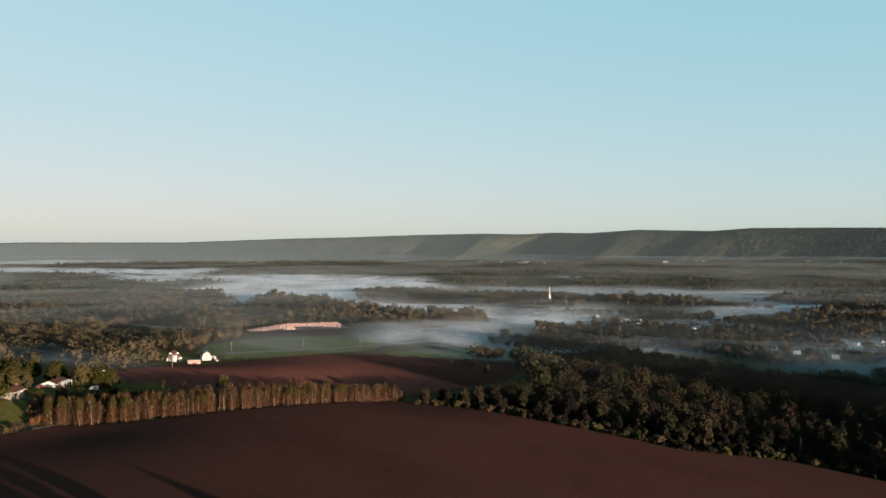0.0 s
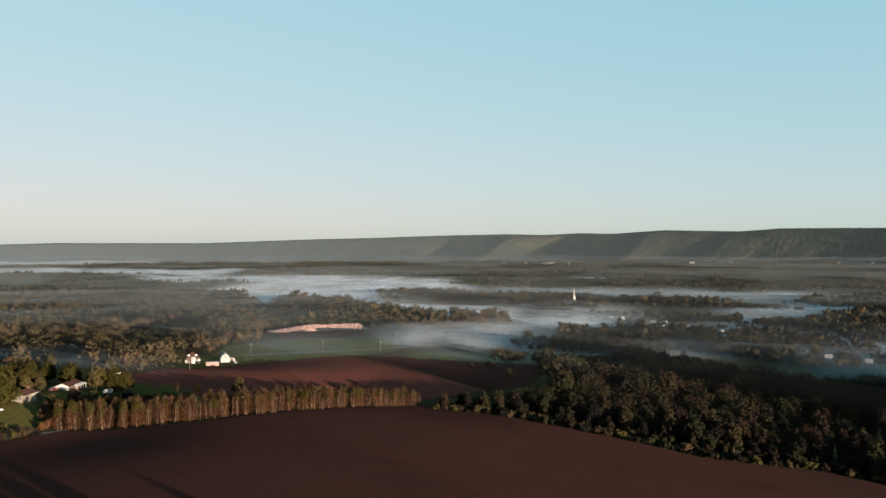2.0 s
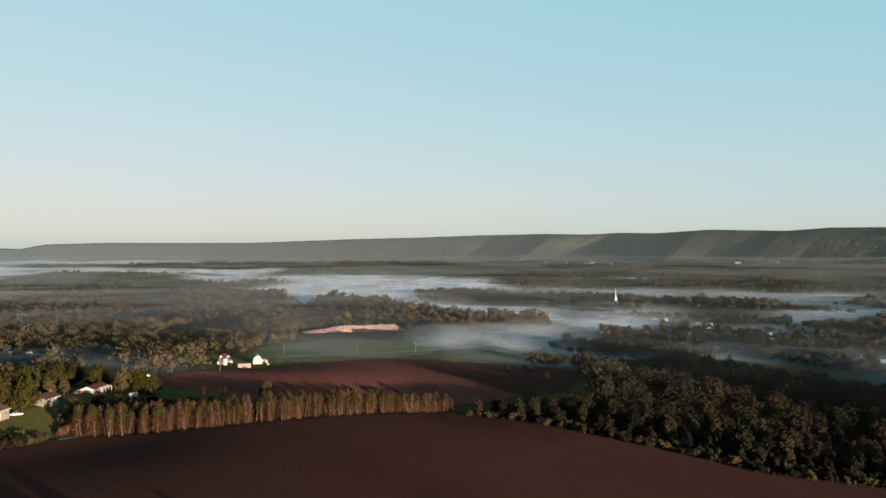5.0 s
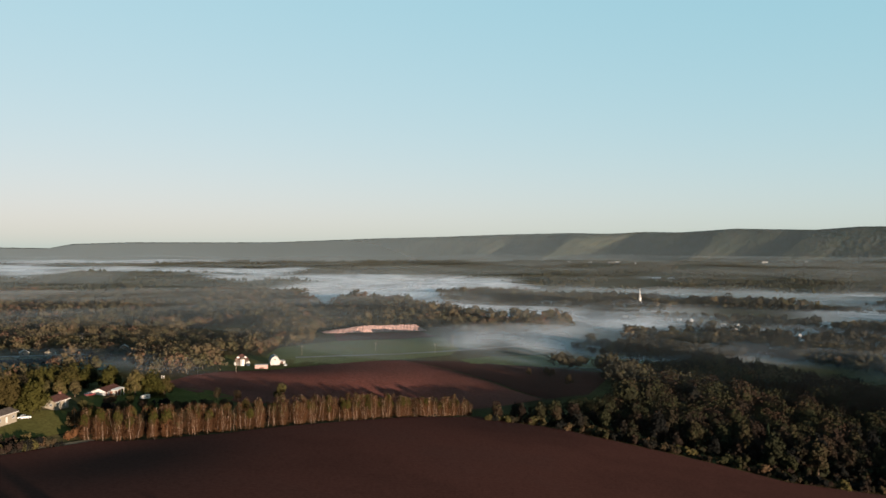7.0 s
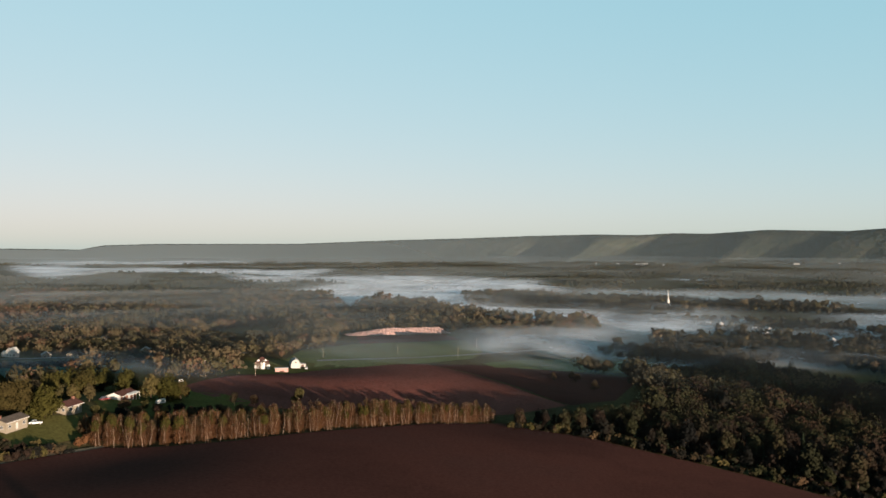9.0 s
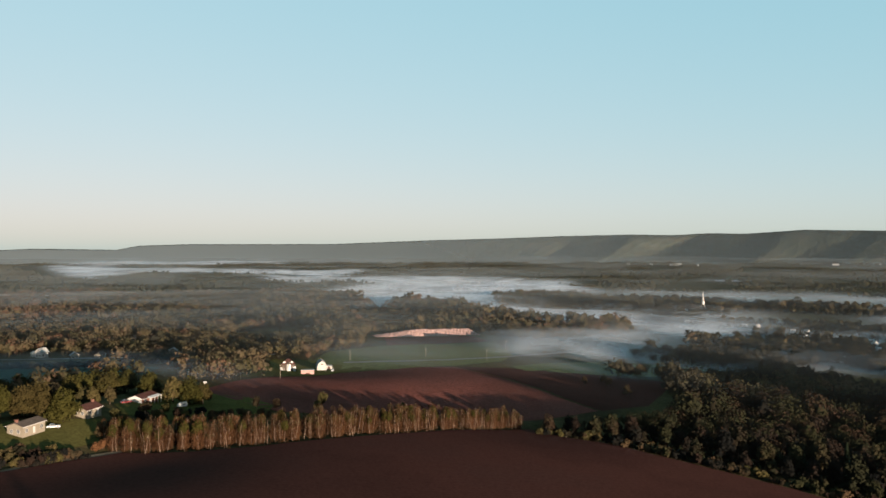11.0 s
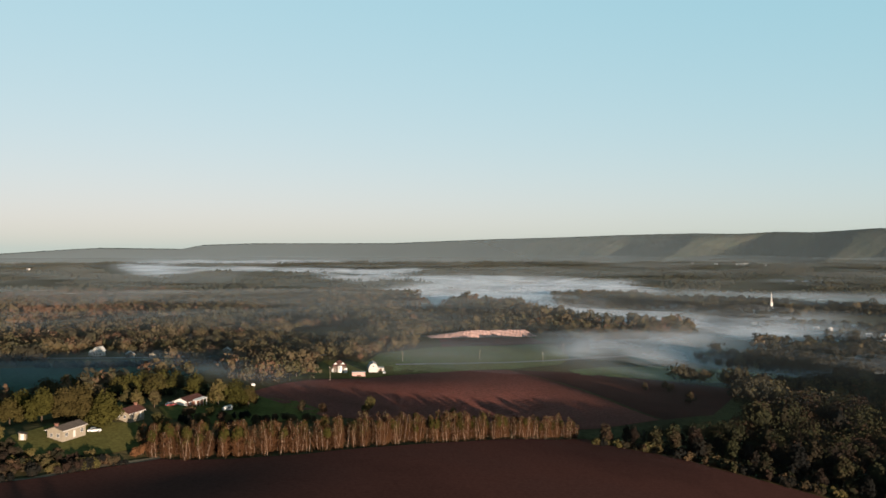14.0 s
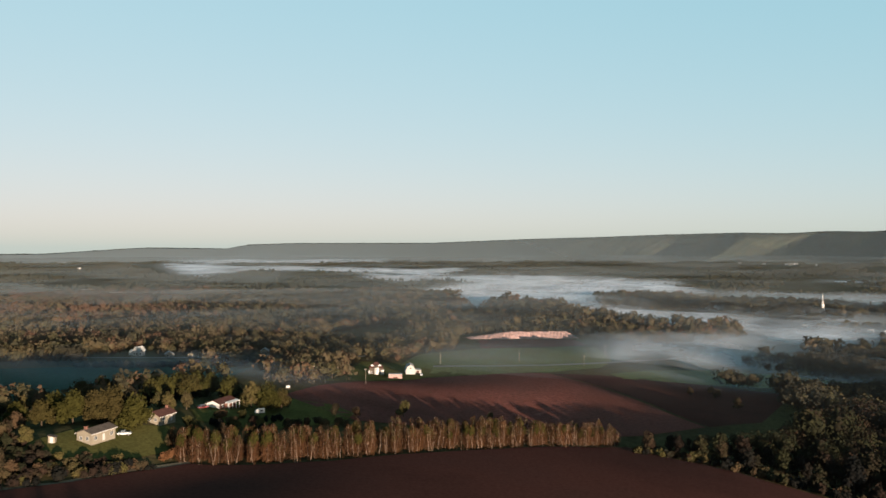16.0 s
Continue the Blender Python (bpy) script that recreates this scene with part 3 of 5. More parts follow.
def birch_meshes(seed, h=11.0, stems=2, leafy=False, brush=330):
    rng = np.random.RandomState(seed)
    trunks, blobs, tops = [], [], []
    for s in range(stems):
        lean = rng.normal(size=2) * 0.08
        base = rng.normal(size=2) * 0.5
        hh = h * (0.8 + 0.25 * rng.rand())
        pts = [(base[0] + lean[0] * z + 0.12 * rng.randn(), base[1] + lean[1] * z + 0.12 * rng.randn(), z) for z in (-0.5, hh * 0.2, hh * 0.45, hh * 0.7, hh)]
        trunks.append(tube(pts, [0.082, 0.068, 0.052, 0.034, 0.010], 5))
        for k in range(7):
            q = 0.35 + 0.55 * rng.rand()
            i = min(int(q * 4), 3)
            p = Vector(pts[i]).lerp(Vector(pts[i + 1]), q * 4 - i)
            w = rng.rand() * 6.28
            ln = h * 0.16 * (1.2 - q)
            trunks.append(tube([p, p + Vector((math.cos(w) * 0.5, math.sin(w) * 0.5, 0.8)) * ln], [0.03, 0.008], 3))
        blobs += [((pts[1][0], pts[1][1], hh * 0.2), (h * 0.19, h * 0.19, h * 0.20)), ((pts[2][0], pts[2][1], hh * 0.48), (h * 0.18, h * 0.18, h * 0.22)),
                  ((pts[3][0], pts[3][1], hh * 0.74), (h * 0.14, h * 0.14, h * 0.22))]
        tops.append(((pts[3][0], pts[3][1], hh * 0.76), (h * 0.13, h * 0.13, h * 0.20)))
    trunk = mesh_from("trunk", *merge(trunks), M_BIRCH)
    twigs = mesh_from("brushwood", *leaf_clumps(rng, brush * stems, blobs, 0.075, 8.0), M_TWIG)
    crown = mesh_from("crown", *leaf_clumps(rng, (420 if leafy else 20) * stems, tops, 0.28), M_LEAF_GREEN if leafy else M_LEAF)
    return trunk, crown, twigs


def shrub_meshes(seed, mat, h=3.0):
    rng = np.random.RandomState(seed)
    blobs = [((rng.randn() * h * 0.3, rng.randn() * h * 0.3, h * (0.35 + 0.25 * rng.rand())), (h * 0.36, h * 0.36, h * 0.36)) for _ in range(5)]
    stems = [tube([(0, 0, -0.3), (c[0] * 0.6, c[1] * 0.6, c[2])], [0.06, 0.02], 4) for c, _ in blobs]
    return mesh_from("stems", *merge(stems), M_BARK), mesh_from("crown", *merge([core(rng, blobs, 0.62), leaf_clumps(rng, 260, blobs, 0.32)]), mat)


BROAD = [broad_meshes(10 + i, M_LEAF, 11.0, 0.34 + 0.04 * (i % 3), 9 + i % 4, 900, 0.40, 0.06) for i in range(6)]
GREEN = [broad_meshes(30 + i, M_LEAF_GREEN, 9.5, 0.42 + 0.04 * (i % 3), 12 + i % 3, 1500, 0.33, 0.0) for i in range(4)]
EDGE = [broad_meshes(40 + i, M_LEAF_BARE_SHADED, 11.0, 0.30 + 0.04 * (i % 3), 10 + i % 4, 900, 0.38, 0.02) for i in range(5)]
TALL = [broad_meshes(50 + i, M_LEAF_BARE_SHADED, 13.0, 0.24 + 0.03 * (i % 2), 12, 900, 0.40, 0.08) for i in range(4)]
CONIFER = [conifer_meshes(70 + i, 11.0) for i in range(3)]
BIRCH = [birch_meshes(80 + i, 11.0, 1 + i % 2, i > 4) for i in range(7)]
BIRCH_FRONT = [birch_meshes(90 + i, 11.0, 1 + i % 2, False, 70) for i in range(5)]
SHRUB = [shrub_meshes(100 + i, M_LEAF if i < 2 else M_LEAF_BARE_SHADED, 3.0) for i in range(4)]
TAN_SHRUB = shrub_meshes(110, M_TWIG, 3.0)
NAMES = {2: ("trunk", "crown"), 3: ("trunk", "crown", "brushwood")}


def tree(name, meshes, x, y, scale, turn, label, group, category="tree", names=None):
    ob = thing(name, x, y, turn, label, category, group, scale=scale)
    for n, me in zip(names or NAMES[len(meshes)], meshes):
        o = new(n, me)
        o.parent = ob
        if n == "brushwood":
            tagged(o, kind="stuff")
    return ob


RNG = np.random.RandomState(7)

# the row of birches along the far side of the ploughed field
ROW = [(-139, 280), (-121, 292), (-102, 303), (-79, 328), (-60, 351), (-39, 382), (-19, 406)]
ROW_LEN = np.concatenate([[0], np.cumsum([math.dist(a, b) for a, b in zip(ROW, ROW[1:])])])


def on_row(s):
    return float(np.interp(s, ROW_LEN, [p[0] for p in ROW])), float(np.interp(s, ROW_LEN, [p[1] for p in ROW]))


def birch_row():
    s = 0.0
    while s < ROW_LEN[-1]:
        x, y = on_row(s)
        for depth in (0.0, 2.5, 5.5, 8.5, 11.5):
            if RNG.rand() < (0.8 if depth else 0.6):
                jx, jy = RNG.normal(size=2) * 1.1
                kinds = BIRCH if depth else BIRCH_FRONT
                tree("birch", kinds[RNG.randint(len(kinds))], x - 0.74 * depth + jx, y + 0.67 * depth + jy, 0.72 + 0.30 * RNG.rand() - 0.18 * s / ROW_LEN[-1], RNG.rand() * 360,
                     "slender white-stemmed birch with thin brown spring twigs", "birches along the field")
        s += 1.5 + 1.4 * RNG.rand()


birch_row()

# clearings where no woods grow
OPEN = [P_PLOUGH, P_RED, P_DARK, P_GREEN, P_LAWN_BARN, P_PINK, P_PINK_DARK, P_SHADE_MEADOW, P_LAWN_HOUSE, P_LAWN_MID, P_STRIP, P_STRIP_FAR, P_RIVER, P_MARSH, P_POOL, P_HOLLOW_NEAR, P_CHURCH_MEADOW, P_VILLAGE_GREEN, P_EAST_MEADOW]
P_CLEAR = [(-197, 768), (-96, 852), (-71, 782), (-91, 700), (-156, 630), (-187, 701)]
OPEN += [P_CLEAR, [(-195, 760), (-95, 850), (80, 695), (0, 590)], [(-95, 560), (-60, 560), (-40, 610), (-70, 630)], [(-95, 565), (-30, 565), (25, 600), (25, 645), (-95, 645)], [(-1516, 2086), (-1405, 2044), (-1440, 2290), (-1480, 2740), (-1949, 3042), (-2205, 2919), (-2216, 2755)],
         [(-1483, 2760), (-1144, 2677), (-847, 2612), (-929, 2853), (-1259, 2936)], [(-904, 2136), (-674, 2095), (-729, 2265), (-900, 2200)], [(-225, 330), (-262, 298), (-300, 318), (-388, 416), (-345, 452), (-300, 492), (-235, 487), (-210, 440), (-228, 400)],
         [(-90, 600), (-95, 720), (-60, 770), (30, 770), (60, 690), (0, 610)], [(-100, 850), (-84, 783), (-50, 690), (-10, 640), (40, 700), (0, 770), (-60, 820)]]
YARDS = [(-160, 522, 26), (-180, 512, 24), (-185, 545, 20), (-342, 498, 26), (-330, 480, 24), (-169, 275, 14), (-168, 305, 11), (-171, 349, 12), (-162, 542, 16), (-179, 529, 9), (-353, 520, 14), (-320, 524, 10), (-156, 351, 7),
         (-345, 508, 15), (-335, 492, 15), (-320, 505, 12), (-308, 508, 12), (-290, 520, 12), (-575, 675, 16), (-555, 660, 14), (-590, 690, 14), (-565, 700, 12)]

# houses by place, turn, length and eaves; each has open ground in front of it
SMALL = [(-586, 693, 20, 12, 3.0), (-576, 697, 35, 9, 3.2), (-563, 703, 10, 13, 3.0), (-326, 519, 40, 8, 2.8), (-312, 526, 15, 9, 2.8), (-300, 540, 30, 7, 3.0),
         (-283, 568, 25, 8, 3.0), (-371, 659, 10, 9, 3.0), (-265, 545, 60, 9, 2.6), (-606, 682, 0, 8, 3.0)]
VILLAGE = [(201, 1184, 20, 7.6, 2.8), (216, 1187, 60, 8.5, 2.8), (232, 1181, 0, 6.8, 3.6), (272, 1237, 30, 8.5, 2.8), (262, 1121, 80, 8.5, 2.6), (279, 1123, 40, 8.5, 2.8),
           (262, 1063, 10, 6.0, 3.2), (144, 1218, 70, 8.5, 2.4), (315, 989, 20, 6.0, 5.6), (343, 816, 50, 7.6, 2.6), (352, 782, 70, 8.5, 2.4), (375, 751, 60, 8.5, 2.7),
           (450, 856, 30, 6.8, 2.6), (483, 867, 10, 7.6, 3.6), (31, 781, 40, 7.6, 2.9), (330, 1100, 10, 7.6, 2.9), (180, 1150, 0, 7.6, 2.7)]
FAR = [(177, 3728, 16), (270, 3656, 18), (355, 3651, 22), (395, 3700, 30), (372, 3640, 26), (457, 3577, 18), (1036, 3663, 30), (1195, 3714, 16), (1225, 3700, 14), (1651, 3558, 18),
       (1751, 3463, 16), (-2624, 2833, 20), (-2900, 3000, 16), (-2555, 2874, 20), (-2119, 2371, 14)]
for hx, hy, wide in [(q[0], q[1], 3.6) for q in SMALL] + [(q[0], q[1], 6.0) for q in VILLAGE + FAR] + [(-352, 521, 7.0), (-358, 520, 7.0), (198, 1475, 6.0)]:
    far = math.hypot(hx - 5, hy - 40)
    YARDS += [(hx - (hx - 5) * d, hy - (hy - 40) * d, wide + far * 0.004) for d in (0.0, 0.018, 0.036, 0.054, 0.072)]
    if far < 2000:
        YARDS += [(hx + 0.743 * d, hy - 0.669 * d, wide + 2.0) for d in (12, 24, 38, 54, 72, 92, 114, 138)]


def in_yard(x, y):
    hit = np.zeros(np.shape(x), bool)
    for cx, cy, r in YARDS:
        hit |= np.hypot(x - cx, y - cy) < r
    return hit


def free(x, y):
    x, y = np.asarray(x, float), np.asarray(y, float)
    ok = ~in_yard(x, y)
    for poly in OPEN:
        ok &= ~inside(x, y, poly)
    return ok


def wooded(x, y):
    """Where a wooded knoll or isle stands out of the mist."""
    hit = np.zeros(np.shape(x), bool)
    for poly in P_KNOLLS + P_ISLES:
        hit |= inside(x, y, poly)
    return hit & ~in_yard(x, y)


# woods on the slope beside the ploughed field; the unseen right end is added for shade
P_WOODS = [(-10, 397), (22, 390), (35, 382), (60, 373), (86, 364), (108, 352), (131, 354), (158, 355), (178, 342), (205, 322), (260, 300), (380, 400), (400, 480), (307, 545), (254, 574), (220, 594), (176, 589), (128, 567), (104, 545), (80, 516), (60, 481), (47, 452), (34, 425), (0, 418)]


def scatter(poly, spacing, rng):
    xs, ys = [p[0] for p in poly], [p[1] for p in poly]
    gx, gy = np.meshgrid(np.arange(min(xs), max(xs), spacing), np.arange(min(ys), max(ys), spacing))
    x = gx.ravel() + (rng.rand(gx.size) - 0.5) * spacing * 0.9
    y = gy.ravel() + (rng.rand(gy.size) - 0.5) * spacing * 0.9
    keep = inside(x, y, poly)
    return np.stack([x[keep], y[keep]], -1)


def slope_woods():
    inner = []
    for x, y in scatter(P_WOODS, 8.6, RNG):
        if not free(x, y):
            continue
        if y - 0.35 * abs(x - 60) > 400 or x > 235:
            inner.append((x, y))
            continue
        q = RNG.rand()
        if q < 0.12 and x > 75:
            tree("spruce", CONIFER[RNG.randint(3)], x, y, 0.6 + 0.5 * RNG.rand(), RNG.rand() * 360, "dark green spruce at the edge of the woods", "trees of the slope woods")
        elif q < 0.5:
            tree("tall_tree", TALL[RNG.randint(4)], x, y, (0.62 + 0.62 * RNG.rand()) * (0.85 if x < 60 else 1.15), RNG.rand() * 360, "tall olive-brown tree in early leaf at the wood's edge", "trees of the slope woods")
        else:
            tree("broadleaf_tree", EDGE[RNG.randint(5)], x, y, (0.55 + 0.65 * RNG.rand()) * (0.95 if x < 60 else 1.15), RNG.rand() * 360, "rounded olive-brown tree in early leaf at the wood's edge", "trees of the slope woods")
    edge = [(-14, 394), (2, 393), (22, 388), (35, 380), (59, 371), (84, 362), (106, 350), (130, 352), (156, 353), (176, 340), (200, 322)]
    for (x0, y0), (x1, y1) in zip(edge, edge[1:]):
        n = int(math.dist((x0, y0), (x1, y1)) / 2.0)
        for i in range(n):
            u = (i + RNG.rand()) / n
            x, y = x0 + (x1 - x0) * u + RNG.randn() * 1.3, y0 + (y1 - y0) * u + abs(RNG.randn()) * 1.8
            tree("shrub", SHRUB[RNG.randint(4)], x, y, 0.6 + 1.0 * RNG.rand(), RNG.rand() * 360, "olive-brown shrub along the edge of the woods", "shrubs", "shrub", ("stems", "crown"))
    return np.array(inner)


INNER = slope_woods()


CORNER = [(-180, 244, 0.8), (-173, 240, 0.85), (-165, 236, 0.7), (-190, 250, 0.9), (-185, 258, 0.8), (-198, 258, 0.9), (-158, 228, 0.55), (-171, 256, 0.4), (-161, 237, 0.5), (-159, 239, 0.45), (-158, 248, 0.35), (-178, 251, 0.6), (-169, 229, 0.7), (-182, 233, 0.8), (-193, 240, 0.9)]


# trees about the houses, each by place, size and kind
def garden_trees():
    green = [(-196, 282, 1.0), (-185, 284, 1.15), (-179, 288, 1.2), (-176, 292, 1.15), (-167, 292, 1.1), (-202, 294, 1.1), (-227, 345, 1.1), (-225, 352, 1.15), (-223, 360, 1.1),
             (-207, 358, 1.1), (-200, 341, 1.0), (-204, 372, 1.1), (-198, 379, 1.0), (-181, 368, 1.1), (-157, 360, 1.2), (-154, 365, 1.0), (-207, 382, 1.0), (-229, 336, 1.1),
             (-218, 367, 1.0), (-214, 377, 1.1), (-208, 283, 0.9), (-187, 379, 0.9), (-219, 328, 1.0), (-232, 352, 1.0)]
    for x, y, s in green:
        tree("maple", GREEN[RNG.randint(4)], x, y, s * (1.05 + 0.22 * RNG.rand()), RNG.rand() * 360, "round yellow-green tree in young leaf by the houses", "garden trees")
    brown = [(-164, 358, 1.1), (-174, 329, 0.7), (-173, 317, 0.8), (-180, 305, 0.9), (-228, 305, 0.9), (-184, 254, 0.75), (-177, 257, 0.6),
             (-206, 316, 0.9), (-187, 314, 0.9), (-179, 320, 0.7), (-151, 301, 0.5), (-221, 313, 0.9), (-235, 322, 0.9), (-152, 296, 0.5), (-151, 290, 0.55),
             (-193, 269, 0.8), (-212, 272, 0.8), (-149, 321, 0.5), (-147, 312, 0.5)]
    for x, y, s in brown:
        tree("broadleaf_tree", BROAD[RNG.randint(6)], x, y, s * (0.9 + 0.2 * RNG.rand()), RNG.rand() * 360, "brown-twigged tree in early leaf by the houses", "garden trees")
    for i in range(170):
        u, v = RNG.rand(), RNG.rand()
        x, y = -143 - 46 * v + 8 * u, 226 + 46 * u
        if free(x, y) and not inside(x, y, P_LAWN_HOUSE):
            tree("shrub", SHRUB[RNG.randint(4)], x, y, 0.6 + 0.6 * RNG.rand(), RNG.rand() * 360, "brownish shrub beside the farm track", "shrubs", "shrub", ("stems", "crown"))
    for i in range(60):
        s = RNG.rand() * ROW_LEN[-1]
        x, y = on_row(s)
        d = 8 + 10 * RNG.rand()
        x, y = x - 0.74 * d, y + 0.67 * d
        if free(x, y):
            tree("shrub", SHRUB[RNG.randint(4)], x, y, 0.8 + 0.8 * RNG.rand(), RNG.rand() * 360, "brownish shrub behind the birches", "shrubs", "shrub", ("stems", "crown"))
    for x, y, s in [(-108, 386, 0.75), (-84, 438, 0.55), (-122, 369, 0.5), (-130, 366, 0.6), (-179, 463, 0.9), (-205, 496, 1.0), (-184, 486, 0.5), (-239, 523, 1.4), (5, 553, 0.6), (17, 570, 0.6),
                    (-214, 477, 1.1), (-224, 504, 1.1), (-169, 555, 0.6), (20, 560, 0.6), (30, 530, 0.7)]:
        tree("broadleaf_tree", BROAD[RNG.randint(6)], x, y, s, RNG.rand() * 360, "brown-twigged tree in early leaf among the fields", "field trees")


garden_trees()
# dark hedge along the far side of the bluish meadow
for i in range(34):
    u = i / 33
    hx, hy = np.interp(u, [0, 0.35, 0.67, 1], [-334, -300, -280, -258]), np.interp(u, [0, 0.35, 0.67, 1], [446, 462, 477, 503])
    tree("shrub", SHRUB[2 + i % 2], hx + RNG.randn(), hy + RNG.randn(), 1.1 + 0.5 * RNG.rand(), RNG.rand() * 360, "dark shrub in the hedge behind the bluish meadow", "hedge shrubs", "shrub", ("stems", "crown"))
# brown and dark shrubs between the lawns and the birches
BETWEEN = [(-153, 292, 0.5), (-149, 297, 0.5), (-157, 307, 0.55), (-152, 304, 0.6), (-148, 303, 0.5), (-154, 319, 0.42), (-152, 326, 0.4), (-147, 323, 0.4), (-148, 334, 0.42), (-156, 338, 0.36), (-143, 332, 0.42),
           (-144, 343, 0.36), (-160, 331, 0.38), (-136, 336, 0.45), (-132, 343, 0.4), (-127, 347, 0.4), (-121, 352, 0.4), (-139, 327, 0.4)]
for i, (x, y, s) in enumerate(BETWEEN):
    if i < 5:
        tree("broadleaf_tree", BROAD[i], x, y, s, RNG.rand() * 360, "low brown-twigged tree between the lawn and the birches", "garden trees")
    else:
        tree("shrub", SHRUB[i % 3], x, y, s * 3.2, RNG.rand() * 360, "rounded olive-brown shrub between the lawn and the birches", "shrubs", "shrub", ("stems", "crown"))
for x, y, s in CORNER:
    tree("broadleaf_tree", (EDGE + BROAD)[RNG.randint(11)], x, y, s * (0.85 + 0.3 * RNG.rand()), RNG.rand() * 360, "dark brown-twigged tree in early leaf beside the farm track", "garden trees")
# tall trees added out of view, to throw shade over the slope woods
for x, y in scatter([(212, 296), (250, 280), (300, 330), (360, 400), (330, 420), (262, 348)], 9.0, RNG):
    tree("tall_tree", TALL[RNG.randint(4)], x, y, 1.35 + 0.35 * RNG.rand(), RNG.rand() * 360, "unseen tall olive-brown tree added to shade the slope woods", "trees of the slope woods")
tree("shrub", TAN_SHRUB, -145.1, 281.4, 1.3, 0, "pale tan shrub at the end of the birch row", "shrubs", "shrub", ("stems", "crown"))
for bx, by in [(126, 446), (228, 482), (193, 436), (72, 414)]:
    tree("birch", BIRCH[0], bx, by, 1.15, 40 * bx, "single white birch stem standing in the dark woods", "birches in the woods")


# ---------------------------------------------------------------- joined woods further off
def joined_woods(name, label, x, y, rng, detail, hmin, hmax, patch, mat=None, broad=0.40):
    """Crowns and trunks of many trees as one piece of stuff: a loose heap of leaf and twig clumps round a small inner body. detail: 3 to 0."""
    n = len(x)
    z = ground_z(x, y)
    h = (hmin + (hmax - hmin) * rng.rand(n) ** 1.3) * (1 + 0.30 * lumps(x, y, 35, 17)) * np.where(rng.rand(n) < 0.06, 1.25, 1.0)
    tint = np.clip(0.5 + 0.22 * rng.normal(size=n) + patch(x, y), 0.02, 0.98)
    base, faces = (S1, F1) if detail > 1 else (OCT, OCT_F)
    k = len(base)
    conif = rng.rand(n) < 0.08
    rad = np.where(conif, 0.2, broad + 0.12 * rng.rand(n)) * h
    size = np.stack([rad, rad, h * 0.44], -1)[:, None]
    centre = np.stack([x, y, z + h * 0.54], -1)[:, None]
    lobes, clumps, leaf = ((1, 3, 0.22), (2, 12, 0.12), (4, 26, 0.058), (4, 95, 0.030))[detail]
    verts, loops, tints, count = [], [], [], 0

    def taper(p):
        up = np.clip((p[..., 2:] / (h * 0.44)[:, None, None] + 1) / 2, 0, 1)
        p[..., :2] *= np.where(conif[:, None, None], 1.25 - 1.15 * up, 1.0)
        return p

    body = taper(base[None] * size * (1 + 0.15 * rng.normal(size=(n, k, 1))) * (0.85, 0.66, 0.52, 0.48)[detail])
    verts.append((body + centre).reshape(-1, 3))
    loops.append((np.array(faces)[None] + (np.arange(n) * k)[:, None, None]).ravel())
    # inner body tinted darker: shade within the crown put into its colour
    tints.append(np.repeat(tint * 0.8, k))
    count += n * k
    for lobe in range(lobes):
        off = rng.normal(size=(n, 1, 3)) * size * np.array([0.36, 0.36, 0.26]) * (lobe > 0)
        fat = (0.50 + 0.28 * rng.rand(n, 1, 1)) if lobe else 0.9
        d = rng.normal(size=(n, clumps, 3))
        d[..., 2] = np.abs(d[..., 2]) * np.where(rng.rand(n, clumps) < 0.3, -1, 1)
        d /= np.linalg.norm(d, axis=2)[..., None]
        c = centre + taper(off + d * size * fat * (0.72 + 0.40 * rng.rand(n, clumps, 1)))
        # each clump lies roughly along the crown's surface
        out = d + 0.35 * rng.normal(size=d.shape)
        u = np.cross(out, rng.normal(size=d.shape))
        u /= np.linalg.norm(u, axis=2)[..., None]
        v = np.cross(out, u)
        v /= np.linalg.norm(v, axis=2)[..., None]
        s = (h * leaf)[:, None, None] * (0.6 + 0.9 * rng.rand(n, clumps, 1))
        tri = np.stack([c - u * s - v * s * 0.7, c + u * s - v * s * 0.6, c + v * s * 1.2], 2)
        verts.append(tri.reshape(-1, 3))
        loops.append(np.arange(n * clumps * 3) + count)
        tints.append(np.clip(np.repeat(tint, clumps * 3) + np.repeat(0.06 * rng.normal(size=n * clumps), 3), 0.02, 0.98))
        count += n * clumps * 3
    if detail > 1:
        w = 0.016 * h
        leg = np.stack([np.stack([x - w, y, z - 0.5], -1), np.stack([x + w, y, z - 0.5], -1), np.stack([x, y + w * 0.4, z + h * 0.6], -1)], 1)
        verts.append(leg.reshape(-1, 3))
        loops.append(np.arange(n * 3) + count)
        tints.append(np.full(n * 3, 0.1))
    me = fast_mesh(name, np.concatenate(verts), np.concatenate(loops), 3, mat or M_WOODS, np.concatenate(tints))
    tagged(new(name, me), label, "woods", kind="stuff")


def sector(rng, r0, r1, spacing, a0=-56.0, a1=38.0):
    """Places spread over a sector of the land, thinned by distance."""
    area = 0.5 * radians(a1 - a0) * (r1 * r1 - r0 * r0)
    n = int(area / spacing ** 2)
    r = np.sqrt(rng.rand(n) * (r1 * r1 - r0 * r0) + r0 * r0)
    a = np.radians(a0 + (a1 - a0) * rng.rand(n))
    return r * np.sin(a), r * np.cos(a)


